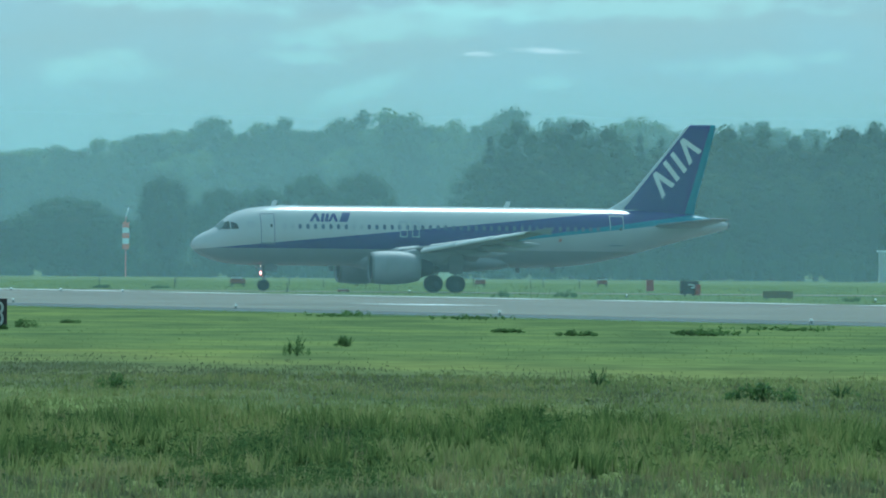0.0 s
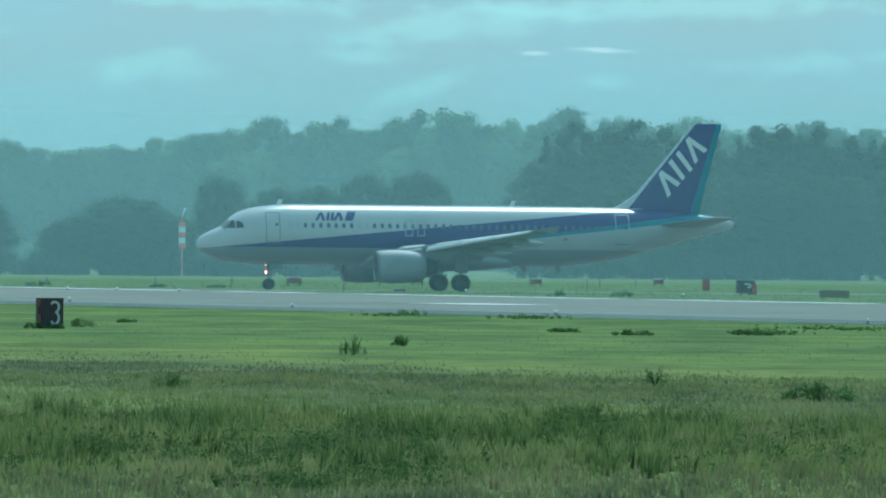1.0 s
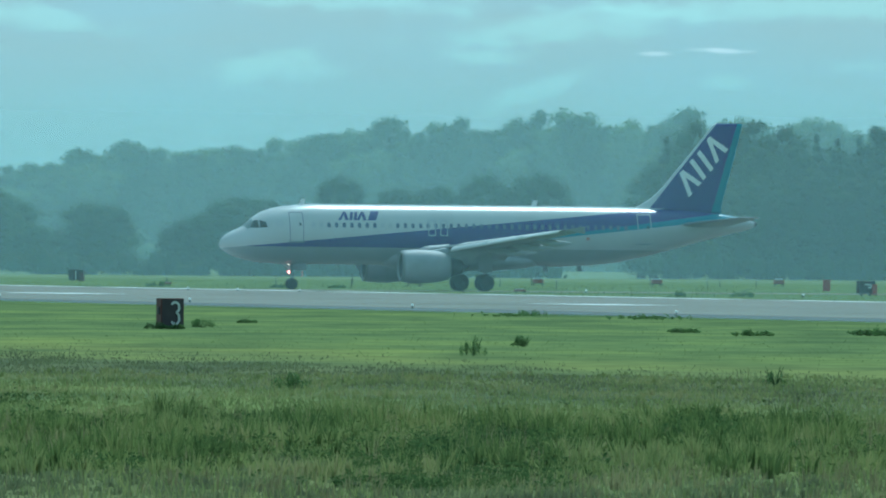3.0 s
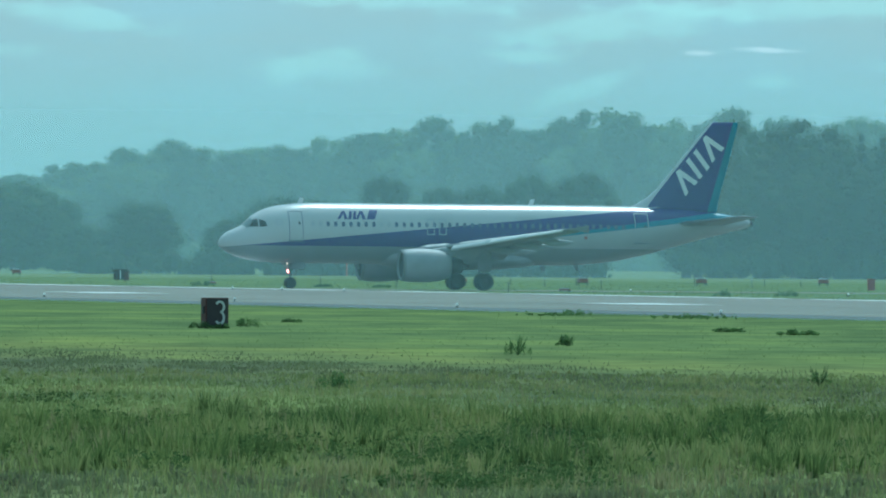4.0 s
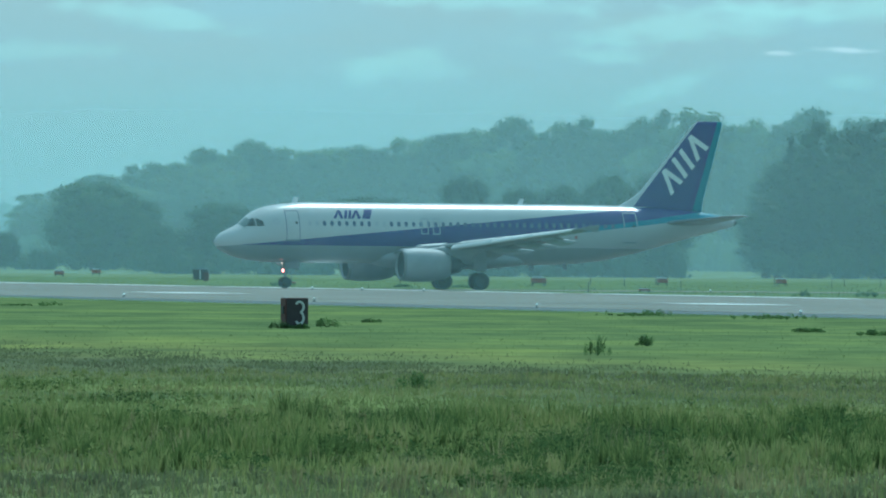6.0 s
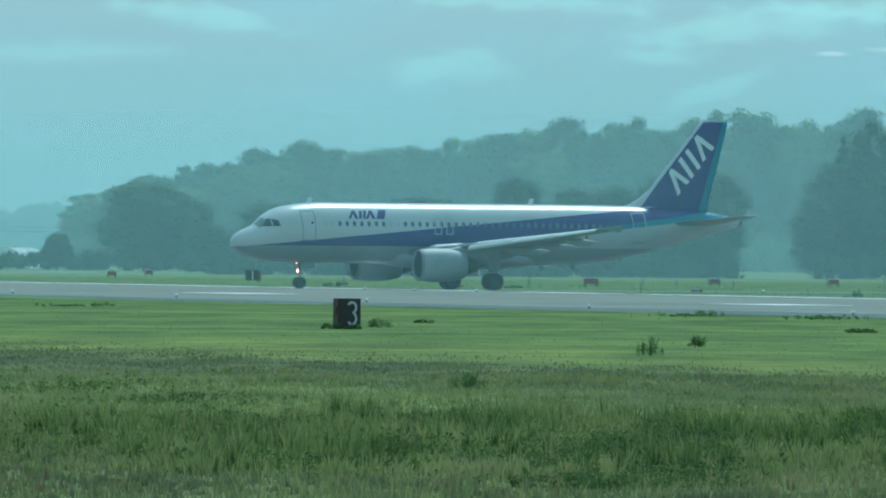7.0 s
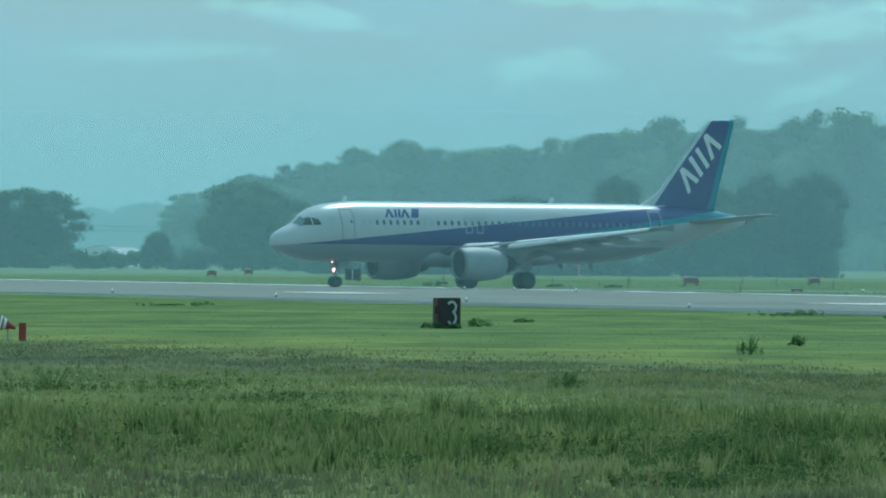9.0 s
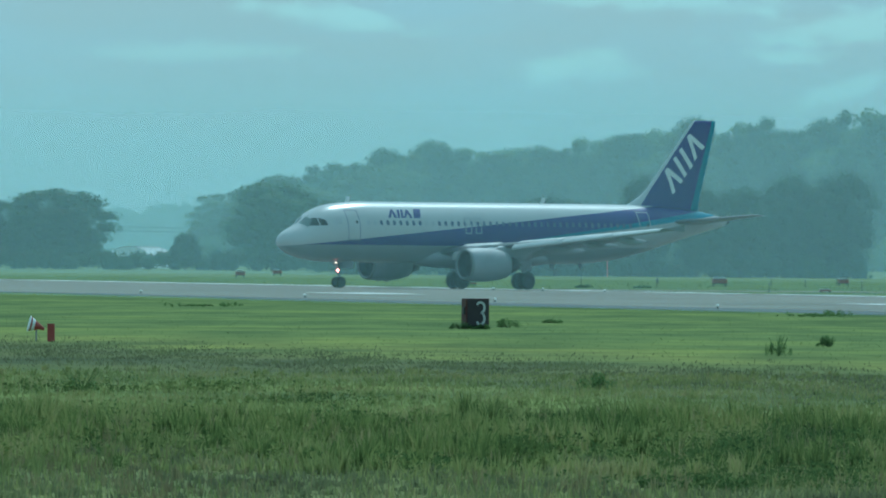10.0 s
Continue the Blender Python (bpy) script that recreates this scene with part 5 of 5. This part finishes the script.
def grass():
    tussocks(41, 2300, 26, 180, 234, 0.12, 0.38, 0.024, M_BLADEDARK, "dense dark green grass tussocks", 0.22, 0.75)
    tussocks(42, 1900, 20, 176, 236, 0.14, 0.38, 0.020, M_BLADE, "yellow-green grass tussocks", 0.02, 0.25)
    tussocks(43, 600, 9, 184, 236, 0.24, 0.46, 0.010, M_BLADEDRY, "thin brownish seed stalks", -0.1, 0.2, 0.16)
    tussocks(44, 450, 14, 158, 186, 0.10, 0.26, 0.012, M_BLADEDRY, "dull brownish stalky grass", -0.1, 0.0, 0.25)
    tussocks(46, 1100, 22, 156, 196, 0.06, 0.15, 0.018, M_SCRUB, "low dull green tussocks", -0.1, 0.0)
    tussocks(45, 900, 18, 232, 335, 0.06, 0.17, 0.018, M_BLADE, "scattered low tussocks", 0.05)
    blades("grass", 1, 45000, 188, 240, 0.03, 0.11, 0.014, M_BLADE, "short green grass", 0.4)
    blades("grass", 2, 30000, 150, 194, 0.03, 0.10, 0.014, M_SCRUB, "short dull green grass", 0.5)
    blades("grass", 3, 24000, 158, 250, 0.05, 0.18, 0.014, M_BLADE, "knee-high green grass", 1.2)
    blades("grass", 4, 7000, 148, 330, 0.08, 0.24, 0.010, M_BLADEDRY, "dry seeding grass stalks", 1.0)
    weeds("weeds", 21, 2000, 182, 232, 0.12, 0.36, 0.055, M_BLADEDARK, "patches of leafy dark green weeds", 0.10)
    weeds("weeds", 22, 1100, 170, 250, 0.10, 0.28, 0.045, M_BLADE, "leafy yellow-green weeds", 0.05)
    weeds("weeds", 23, 350, 236, 330, 0.06, 0.18, 0.05, M_BLADEDARK, "scattered leafy weeds", 0.2)
    weeds("weeds", 27, 950, 180, 236, 0.16, 0.36, 0.052, M_LUSH, "thick dark green leafy weeds", -0.5, LUSH)
    weeds("weeds", 28, 1000, 180, 236, 0.20, 0.38, 0.052, M_LUSH, "large dark clump of rank weeds", -0.6, [(-1.8, 200, 1.0, 11), (-1.9, 188, 1.2, 7), (-2.2, 194, 1.0, 8)])
    weeds("weeds", 31, 800, 160, 190, 0.10, 0.24, 0.045, M_LUSH, "low dark leafy weeds", -0.6, [(-2.0, 180, 1.3, 6), (-1.9, 172, 1.2, 5), (-5.6, 186, 1.0, 6)])
    weeds("weeds", 29, 240, 250, 330, 0.10, 0.28, 0.050, M_BLADEDARK, "loose stand of dark leafy weeds", -0.4, [(-15.5, 280, 1.6, 9), (-13.4, 284, 1.2, 8), (-10.8, 262, 1.6, 9)])
    weeds("weeds", 30, 420, 480, 640, 0.08, 0.26, 0.07, M_BUSH, "low patches of weeds near the runway", -0.5, [(1.3, 622, 1.4, 9), (8.9, 515, 1.0, 7), (12.2, 548, 1.8, 9), (-4.5, 640, 1.2, 7), (-33.0, 700, 1.6, 9)])
    blades("grass", 5, 60000, 225, 325, 0.03, 0.12, 0.018, M_BLADE, "rough green airfield grass", 0.6)
    blades("grass", 6, 34000, 300, 330, 0.02, 0.07, 0.024, M_SCRUB, "strip of dull brownish coarse grass", 1.1, 1.0, -1, 20.0)
    blades("grass", 7, 16000, 380, 900, 0.010, 0.03, 0.04, M_MOWN, "short mown green grass", 0.4)
    blades("grass", 9, 24000, 850, 1400, 0.012, 0.05, 0.07, M_MOWN, "rough green grass beyond the runway", 0.5, 1.0, 1)
    blades("grass", 10, 3500, 860, 1250, 0.05, 0.16, 0.05, M_BLADEDARK, "dark tufts beyond the runway", 1.8, 1.0, 1)
    # grass grown up against the near sign
    for k, (x, y, w, h) in enumerate(((-15.55, 512.3, 0.75, 0.32), (-14.75, 512.1, 0.5, 0.22), (-15.1, 512.2, 0.7, 0.16))):
        bush(300 + k, x, y, w, h)


# ================= small things on the airfield =================
def digit_three(bm, cx, cy, z0, w, h, thick, m):
    """The numeral 3 from two open arcs, in raised plate."""
    for k in (0, 1):
        zc = z0 + h * (0.74 if k else 0.29)
        rz, rx = (h * 0.26 if k else h * 0.29), w * 0.5
        a0, a1 = ((-1.45, 2.6) if k else (-2.6, 1.45))
        n = 14
        ring = []
        for i in range(n + 1):
            a = a0 + (a1 - a0) * i / n
            pts = []
            for q in (1.0, 1 - thick / rx):
                for yy in (0, 0.03):
                    pts.append(m @ Vector((cx + rx * q * math.cos(a), cy - yy, zc + rz * (1.0 if q == 1.0 else 1 - thick / rz) * math.sin(a))))
            ring.append([pts[0], pts[1], pts[3], pts[2]])
        loft(bm, ring)


def distance_sign():
    t = thing("distance_sign", "dark runway distance sign with white numeral 3", "airfield sign", "runway distance signs", at=pose(-15.06, 512.8, 0, 0, 0, 20))
    bm = bmesh.new()
    box(bm, 0, 0, 0.53, 0.80, 0.55, 1.0, 0.015)
    body = part("casing", bm, M_SIGNBOX, t, "dark red-brown casing")
    bm = bmesh.new()
    box(bm, 0.0, -0.285, 0.53, 0.74, 0.02, 0.94, 0.006)
    part("face", bm, M_SIGNFACE, t, "black sign face")
    bm = bmesh.new()
    digit_three(bm, 0.08, -0.296, 0.12, 0.36, 0.82, 0.075, Matrix.Identity(4))
    part("numeral", bm, M_DIGIT, t, "white numeral 3")
    bm = bmesh.new()
    box(bm, -0.42, -0.05, 0.62, 0.05, 0.2, 0.25, 0.01)
    part("junction_box", bm, M_DARK, t)
    for x in (-0.3, 0.3):
        bm = bmesh.new()
        box(bm, x, 0, 0.05, 0.08, 0.3, 0.14, 0.01)
        part("foot", bm, M_DARK, t)
    # two like it beyond the runway
    for x, y, s, rz in ((16.32, 1013, 1.18, 24), (-44.4, 1250, 1.2, -8)):
        u = thing("distance_sign", "dark sign box beyond the runway with pale mark", "airfield sign", "runway distance signs", at=pose(x, y, 0, 0, 0, rz))
        bm = bmesh.new()
        box(bm, 0, 0, 0.56, s, 0.45, 0.86, 0.015)
        part("casing", bm, M_SIGNFACE, u, "dark casing")
        bm = bmesh.new()
        if x > 0:
            for k in range(2):
                box(bm, 0.02 + 0.12 * k, -0.235, 0.74 - 0.2 * k, 0.42 - 0.2 * k, 0.02, 0.11, 0.005)
            box(bm, 0.27, -0.235, 0.62, 0.1, 0.02, 0.26, 0.005)
        else:
            box(bm, 0.0, -0.24, 0.56, 0.10, 0.03, 0.72, 0.005)
        part("painted_bar", bm, M_DIGIT, u, "pale painted bars")
        bm = bmesh.new()
        box(bm, s * 0.42, -0.12, 0.4, 0.34, 0.5, 0.7, 0.01)
        part("side_box", bm, M_RED if x > 0 else M_SIGNBOX, u, "dull red side box")
        for k in (-0.3, 0.3):
            bm = bmesh.new()
            box(bm, k, 0, 0.05, 0.08, 0.3, 0.14, 0.01)
            part("foot", bm, M_DARK, u)


def edge_lights():
    g = "runway edge lights"
    first = None
    spots = [(-46.92, 915), (-34.99, 863.4), (-22.78, 811.4), (-10.07, 745), (2.56, 685.9), (15.02, 622.6)]
    far = [Vector(p) for p in ((-28.5, 1010), (-24.97, 1000), (-20.6, 985), (-2.23, 1025), (11.49, 954.2), (25.32, 894.7))]
    for p in [Vector(s) * 0.958 for s in spots] + far:
        if first is None:
            t = thing("edge_light", "small white runway edge light on a short stem", "runway light", g)
            bm = bmesh.new()
            rod(bm, (0, 0, 0), (0, 0, 0.05), 0.12, 0.10, 12)
            rod(bm, (0, 0, 0.05), (0, 0, 0.16), 0.03, 0.03, 8)
            part("stem", bm, M_DARK, t)
            bm = bmesh.new()
            bmesh.ops.create_uvsphere(bm, u_segments=12, v_segments=8, radius=0.075, matrix=Matrix.Translation((0, 0, 0.23)) @ Matrix.Diagonal((1, 1, 1.15, 1)))
            part("lens", bm, M_LENS, t, "white glass lens", True)
            bm = bmesh.new()
            rod(bm, (0, 0, 0.14), (0, 0, 0.17), 0.065, 0.075, 12)
            part("collar", bm, M_STEEL, t)
            t.location = (p.x, p.y, 0.02)
            t.scale = (0.8, 0.8, 0.7)
            first = t
        else:
            copy_thing(first, pose(p.x, p.y, 0.02))


M_LENS = glow("frosted_lens", (0.9, 0.92, 0.88), 0.1)


def marker_units():
    """Low red and white approach units on legs beyond the runway."""
    first = None
    for x, y in ((-15.73, 1173), (-6.54, 1230), (3.04, 1245), (13.28, 1275), (-61.8, 1380), (-62.7, 1480), (-6.7, 1029.7), (-34.5, 1164)):
        if first is None:
            t = thing("approach_light_unit", "low orange-red light unit on legs", "airfield light", "approach light units", at=pose(x, y, 0, 0, 0, 12))
            bm = bmesh.new()
            box(bm, 0, 0, 0.45, 0.95, 0.7, 0.34, 0.03)
            part("housing", bm, M_ORANGE, t, "orange-red housing")
            bm = bmesh.new()
            box(bm, -0.05, 0, 0.68, 0.72, 0.5, 0.16, 0.04)
            part("top_cover", bm, M_SHADE, t, "pale top cover")
            for a in (-0.38, 0.38):
                for b in (-0.25, 0.25):
                    bm = bmesh.new()
                    rod(bm, (a * 1.12, b, -0.02), (a, b, 0.3), 0.035, 0.03, 8)
                    part("leg", bm, M_DARK, t)
            bm = bmesh.new()
            box(bm, 0, -0.26, 0.27, 1.02, 0.05, 0.07, 0.01)
            part("front_rail", bm, M_DARK, t)
            t.scale = (1.15, 1.0, 1.0)
            first = t
        else:
            o = copy_thing(first, pose(x, y, 0, 0, 0, 12))
            o.scale = (0.75, 0.75, 0.32) if y in (1029.7, 1164) else (0.85, 0.85, 0.9)
    # small red cabinet beside the far sign
    t = thing("cabinet", "small dull red metal cabinet in the grass", "cabinet", at=pose(15.3, 1130, 0, 0, 0, 10))
    bm = bmesh.new()
    box(bm, 0, 0, 0.42, 0.5, 0.4, 0.8, 0.02)
    part("body", bm, M_RED, t)
    bm = bmesh.new()
    box(bm, 0, 0, 0.84, 0.58, 0.48, 0.05, 0.01)
    part("lid", bm, M_RED, t)


def board():
    """Low dull board standing in the grass beyond the runway."""
    t = thing("marker_board", "low dull ochre board on two posts in the grass", "airfield board", at=pose(20.5, 935, 0, 0, 0, 8))
    bm = bmesh.new()
    box(bm, 0, 0, 0.32, 1.85, 0.07, 0.44, 0.012)
    part("panel", bm, M_OCHRE, t, "dull ochre panel")
    for x in (-0.7, 0.7):
        bm = bmesh.new()
        box(bm, x, 0.06, 0.25, 0.06, 0.06, 0.55, 0.008)
        part("post", bm, M_DARK, t)


def stakes():
    """Thin marker stakes in the far grass."""
    first = None
    for x, y in ((-4.6, 1120), (-9.2, 1180), (6.9, 1200), (-19.8, 1130), (-22.5, 1290), (11.0, 1230), (-10.2, 1003), (-35.5, 1200), (-7.1, 1236), (2.5, 1251), (-12.4, 1236), (8.2, 1248), (-26.5, 1180)):
        if first is None:
            t = thing("stake", "thin dark marker stake in the grass", "stake", "marker stakes", at=pose(x, y, 0))
            bm = bmesh.new()
            rod(bm, (0, 0, -0.05), (0, 0, 0.62), 0.035, 0.03, 8)
            part("post", bm, M_DARK, t)
            bm = bmesh.new()
            rod(bm, (0, 0, 0.60), (0, 0, 0.68), 0.045, 0.03, 8)
            part("cap", bm, M_STEEL, t)
            first = t
        else:
            copy_thing(first, pose(x, y, 0))


def mast():
    t = thing("marker_mast", "red and white banded mast with small lamp", "mast", at=pose(-33.05, 1593, 0))
    bm = bmesh.new()
    rod(bm, (0, 0, 0), (0, 0, 6.3), 0.06, 0.05, 10)
    part("pole", bm, M_MAST, t, "dull red pole")
    for k in range(5):
        bm = bmesh.new()
        rod(bm, (0, 0, 2.9 + 0.56 * k), (0, 0, 3.45 + 0.56 * k), 0.36, 0.36, 14)
        part("band", bm, M_WHITE if k in (1, 3) else M_MAST, t)
    bm = bmesh.new()
    rod(bm, (0, 0, 6.3), (0.25, 0, 7.0), 0.05, 0.04, 8)
    bmesh.ops.create_uvsphere(bm, u_segments=10, v_segments=8, radius=0.13, matrix=Matrix.Translation((0.25, 0, 7.0)))
    part("lamp", bm, M_WHITE, t, "small white lamp")


def horn_light():
    """Red and white lamp head on a leg, with its red junction post."""
    t = thing("approach_lamp", "red and white cone-shaped lamp on a short leg", "airfield light", at=pose(-24.75, 426.5, 0))
    t.scale = (0.85, 0.85, 0.95)
    bm = bmesh.new()
    a, b = Vector((-0.25, -0.05, 0.52)), Vector((0.05, 0, 0.44))
    rod(bm, a, b, 0.22, 0.09, 18)
    head = part("lamp_head", bm, M_RED, t, "red cone lamp head")
    bm = bmesh.new()
    c, d = a.lerp(b, 0.18), a.lerp(b, 0.5)
    rod(bm, c, d, 0.202, 0.160, 18)
    part("band", bm, M_WHITE, head, "white painted band")
    bm = bmesh.new()
    rod(bm, a + Vector((-0.03, -0.005, 0.008)), a, 0.235, 0.225, 18)
    part("lens_ring", bm, M_WHITE, t, "white front ring")
    bm = bmesh.new()
    rod(bm, b, (0.22, 0, 0.36), 0.085, 0.04, 12)
    part("tail", bm, M_RED, t)
    bm = bmesh.new()
    rod(bm, (-0.04, 0, -0.02), (-0.04, 0, 0.42), 0.028, 0.028, 8)
    part("leg", bm, M_STEEL, t)
    p = thing("junction_post", "short red metal junction post", "post", at=pose(-24.37, 426.5, 0))
    bm = bmesh.new()
    box(bm, 0, 0, 0.24, 0.20, 0.18, 0.48, 0.02)
    part("body", bm, M_RED, p)
    bm = bmesh.new()
    box(bm, 0, 0, 0.49, 0.23, 0.21, 0.03, 0.008)
    part("lid", bm, M_RED, p)


def far_buildings():
    g = thing("greenhouse", "long white film greenhouse with rounded roof", "greenhouse", at=pose(-102.2, 1990, 0, 0, 0, 64))
    bm = bmesh.new()
    loft(bm, [[(x, 3.4 * math.cos(a), 0.9 + 1.9 * math.sin(a)) for a in [math.pi * k / 10 for k in range(11)]] + [(x, -3.4, 0), (x, 3.4, 0)] for x in (-3.2, -1, 1, 3.2)])
    part("film", bm, M_ROOF, g)
    for k in range(7):
        bm = bmesh.new()
        x = -3.1 + k * 1.03
        for a in range(10):
            a0, a1 = math.pi * a / 10, math.pi * (a + 1) / 10
            rod(bm, (x, 3.43 * math.cos(a0), 0.9 + 1.93 * math.sin(a0)), (x, 3.43 * math.cos(a1), 0.9 + 1.93 * math.sin(a1)), 0.05, 0.05, 6)
        part("hoop", bm, M_STEEL, g)
    s = thing("shed", "low pale concrete building at the wood's edge", "building", at=pose(50.9, 1626, 0))
    bm = bmesh.new()
    box(bm, 0, 0, 1.6, 9.0, 6, 3.2, 0.03)
    part("wall", bm, M_CONC, s)
    bm = bmesh.new()
    box(bm, 0, 0, 3.3, 9.5, 6.5, 0.22, 0.03)
    part("roof", bm, M_ROOF, s)
    for x in (-2.5, 0.5, 3.0):
        bm = bmesh.new()
        box(bm, x, -3.02, 1.8, 1.2, 0.06, 1.0, 0.02)
        part("window", bm, M_PANE, s)


def cables():
    """Two wires between wooden poles behind the trees."""
    t = thing("power_line", "thin dark cables between two wooden poles", "power line", at=pose(-96, 2010, 0))
    for x in (-19, 19):
        bm = bmesh.new()
        rod(bm, (x, 0, -0.1), (x, 0, 6.2), 0.14, 0.10, 8)
        pole = part("pole", bm, M_BARK, t)
        bm = bmesh.new()
        box(bm, x, 0, 5.6, 1.6, 0.12, 0.12, 0.02)
        part("crossarm", bm, M_BARK, pole)
    for z in (5.65, 5.1):
        bm = bmesh.new()
        for k in range(12):
            u, v = k / 12, (k + 1) / 12
            rod(bm, (-19 + 38 * u, 0, z - 0.35 * math.sin(math.pi * u)), (-19 + 38 * v, 0, z - 0.35 * math.sin(math.pi * v)), 0.035, 0.035, 5)
        part("cable", bm, M_DARK, t)


def swallow():
    """A small dark bird with long swept wings."""
    t = thing("swallow", "small dark swallow flying low over the grass", "bird")
    bm = bmesh.new()
    n = 10
    loft(bm, [[(x, r * math.cos(2 * math.pi * i / n), 0.9 * r * math.sin(2 * math.pi * i / n)) for i in range(n)] for x, r in
              ((0.095, 0.002), (0.085, 0.006), (0.072, 0.014), (0.05, 0.017), (0.02, 0.022), (-0.03, 0.02), (-0.07, 0.010), (-0.085, 0.004))])
    part("body", bm, M_BIRD, t, "dark feathered body", True)
    bm = bmesh.new()
    for s in (-1, 1):
        loft(bm, [[(x, s * y, z) for x, y in ((-0.07, 0.0), (-0.07, 0.014), (-0.16, 0.03), (-0.105, 0.006))] for z in (-0.002, 0.002)])
    part("tail", bm, M_BIRD, t, "forked tail")
    wings = []
    for s in (1, -1):
        bm = bmesh.new()
        loft(bm, [[(x, s * y, z) for x, y in ((0.045, 0.0), (0.055, 0.06), (0.02, 0.12), (-0.06, 0.175), (-0.025, 0.10), (-0.025, 0.0))] for z in (-0.003, 0.003)])
        wings.append((part("wing", bm, M_BIRD, t, "long pointed wing"), s))
    return t, wings


M_BIRD = mat("dark_feathers", (0.040, 0.042, 0.050), 0.95, spec=0.05, vary=0.3, scale=20)


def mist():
    """Thin sheets added as haze: along the runway, before the trees and before the far woods."""
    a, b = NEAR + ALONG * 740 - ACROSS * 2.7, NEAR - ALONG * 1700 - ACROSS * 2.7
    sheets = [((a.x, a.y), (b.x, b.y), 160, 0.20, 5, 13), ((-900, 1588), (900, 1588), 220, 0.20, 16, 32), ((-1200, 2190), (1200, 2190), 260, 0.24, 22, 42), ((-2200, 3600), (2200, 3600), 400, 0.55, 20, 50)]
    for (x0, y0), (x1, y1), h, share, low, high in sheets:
        me = raw_mesh("mist", [(x0, y0, 0), (x1, y1, 0), (x1, y1, h), (x0, y0, h)], [(0, 1, 2, 3)], haze_sheet_material("haze_sheet_mix", share, (0.66, 0.90, 0.95), low, high))
        tagged(new("mist", me), "flat see-through sheet added to stand in for haze", "haze", kind="structure")


# ================= build =================
ground()
runway()
taxiway()
markings()
airliner = build_aircraft()
bird, bird_wings = swallow()
distance_sign()
edge_lights()
marker_units()
board()
stakes()
mast()
horn_light()
far_buildings()
cables()
bushes()
woods()
hedge()
grass()
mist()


def motions():
    """The airliner taxis to the left and turns slowly towards the camera; its wheels roll."""
    walk(airliner, [(t, pose(x, y, 0.016, 0, -0.12, 180 + a)) for t, x, y, a in WAY])
    ways = [0.0]
    for (t0, x0, y0, _), (t1, x1, y1, _) in zip(WAY, WAY[1:]):
        ways.append(ways[-1] + math.hypot(x1 - x0, y1 - y0))
    for ob, at, r in WHEELS:
        rows = []
        for k in range(101):
            t = k / 10
            i = min(int(t / 0.5), 19)
            s = ways[i] + (ways[i + 1] - ways[i]) * (t - 0.5 * i) / 0.5
            rows.append((t, Matrix.Translation(at) @ Matrix.Rotation(s / r, 4, 'Y')))
        walk(ob, rows)
    # the swallow crosses from the left, dips over the grass and leaves to the right
    fly = [(0.0, -61.0, 11.0), (2.5, -34.0, 8.0), (4.0, -18.2, 5.6), (4.7, -10.5, 4.1), (5.0, -7.62, 3.56), (5.1, -6.44, 3.07), (5.2, -5.48, 2.60), (5.3, -4.57, 2.22), (5.4, -3.59, 1.69), (5.5, -2.59, 1.14),
           (5.6, -1.71, 0.78), (5.7, -0.75, 0.58), (6.0, 2.4, 0.55), (6.5, 7.8, 0.9), (8.0, 24.0, 3.0), (10.0, 46.0, 6.0)]
    walk(bird, [(t, pose(x, 160, z, -6, 8, 12)) for t, x, z in fly])
    for ob, s in bird_wings:
        walk(ob, [(k / 10, pose(0, 0, 0.012, s * (7 if k % 2 else 34), 0, 0)) for k in range(101)])


motions()
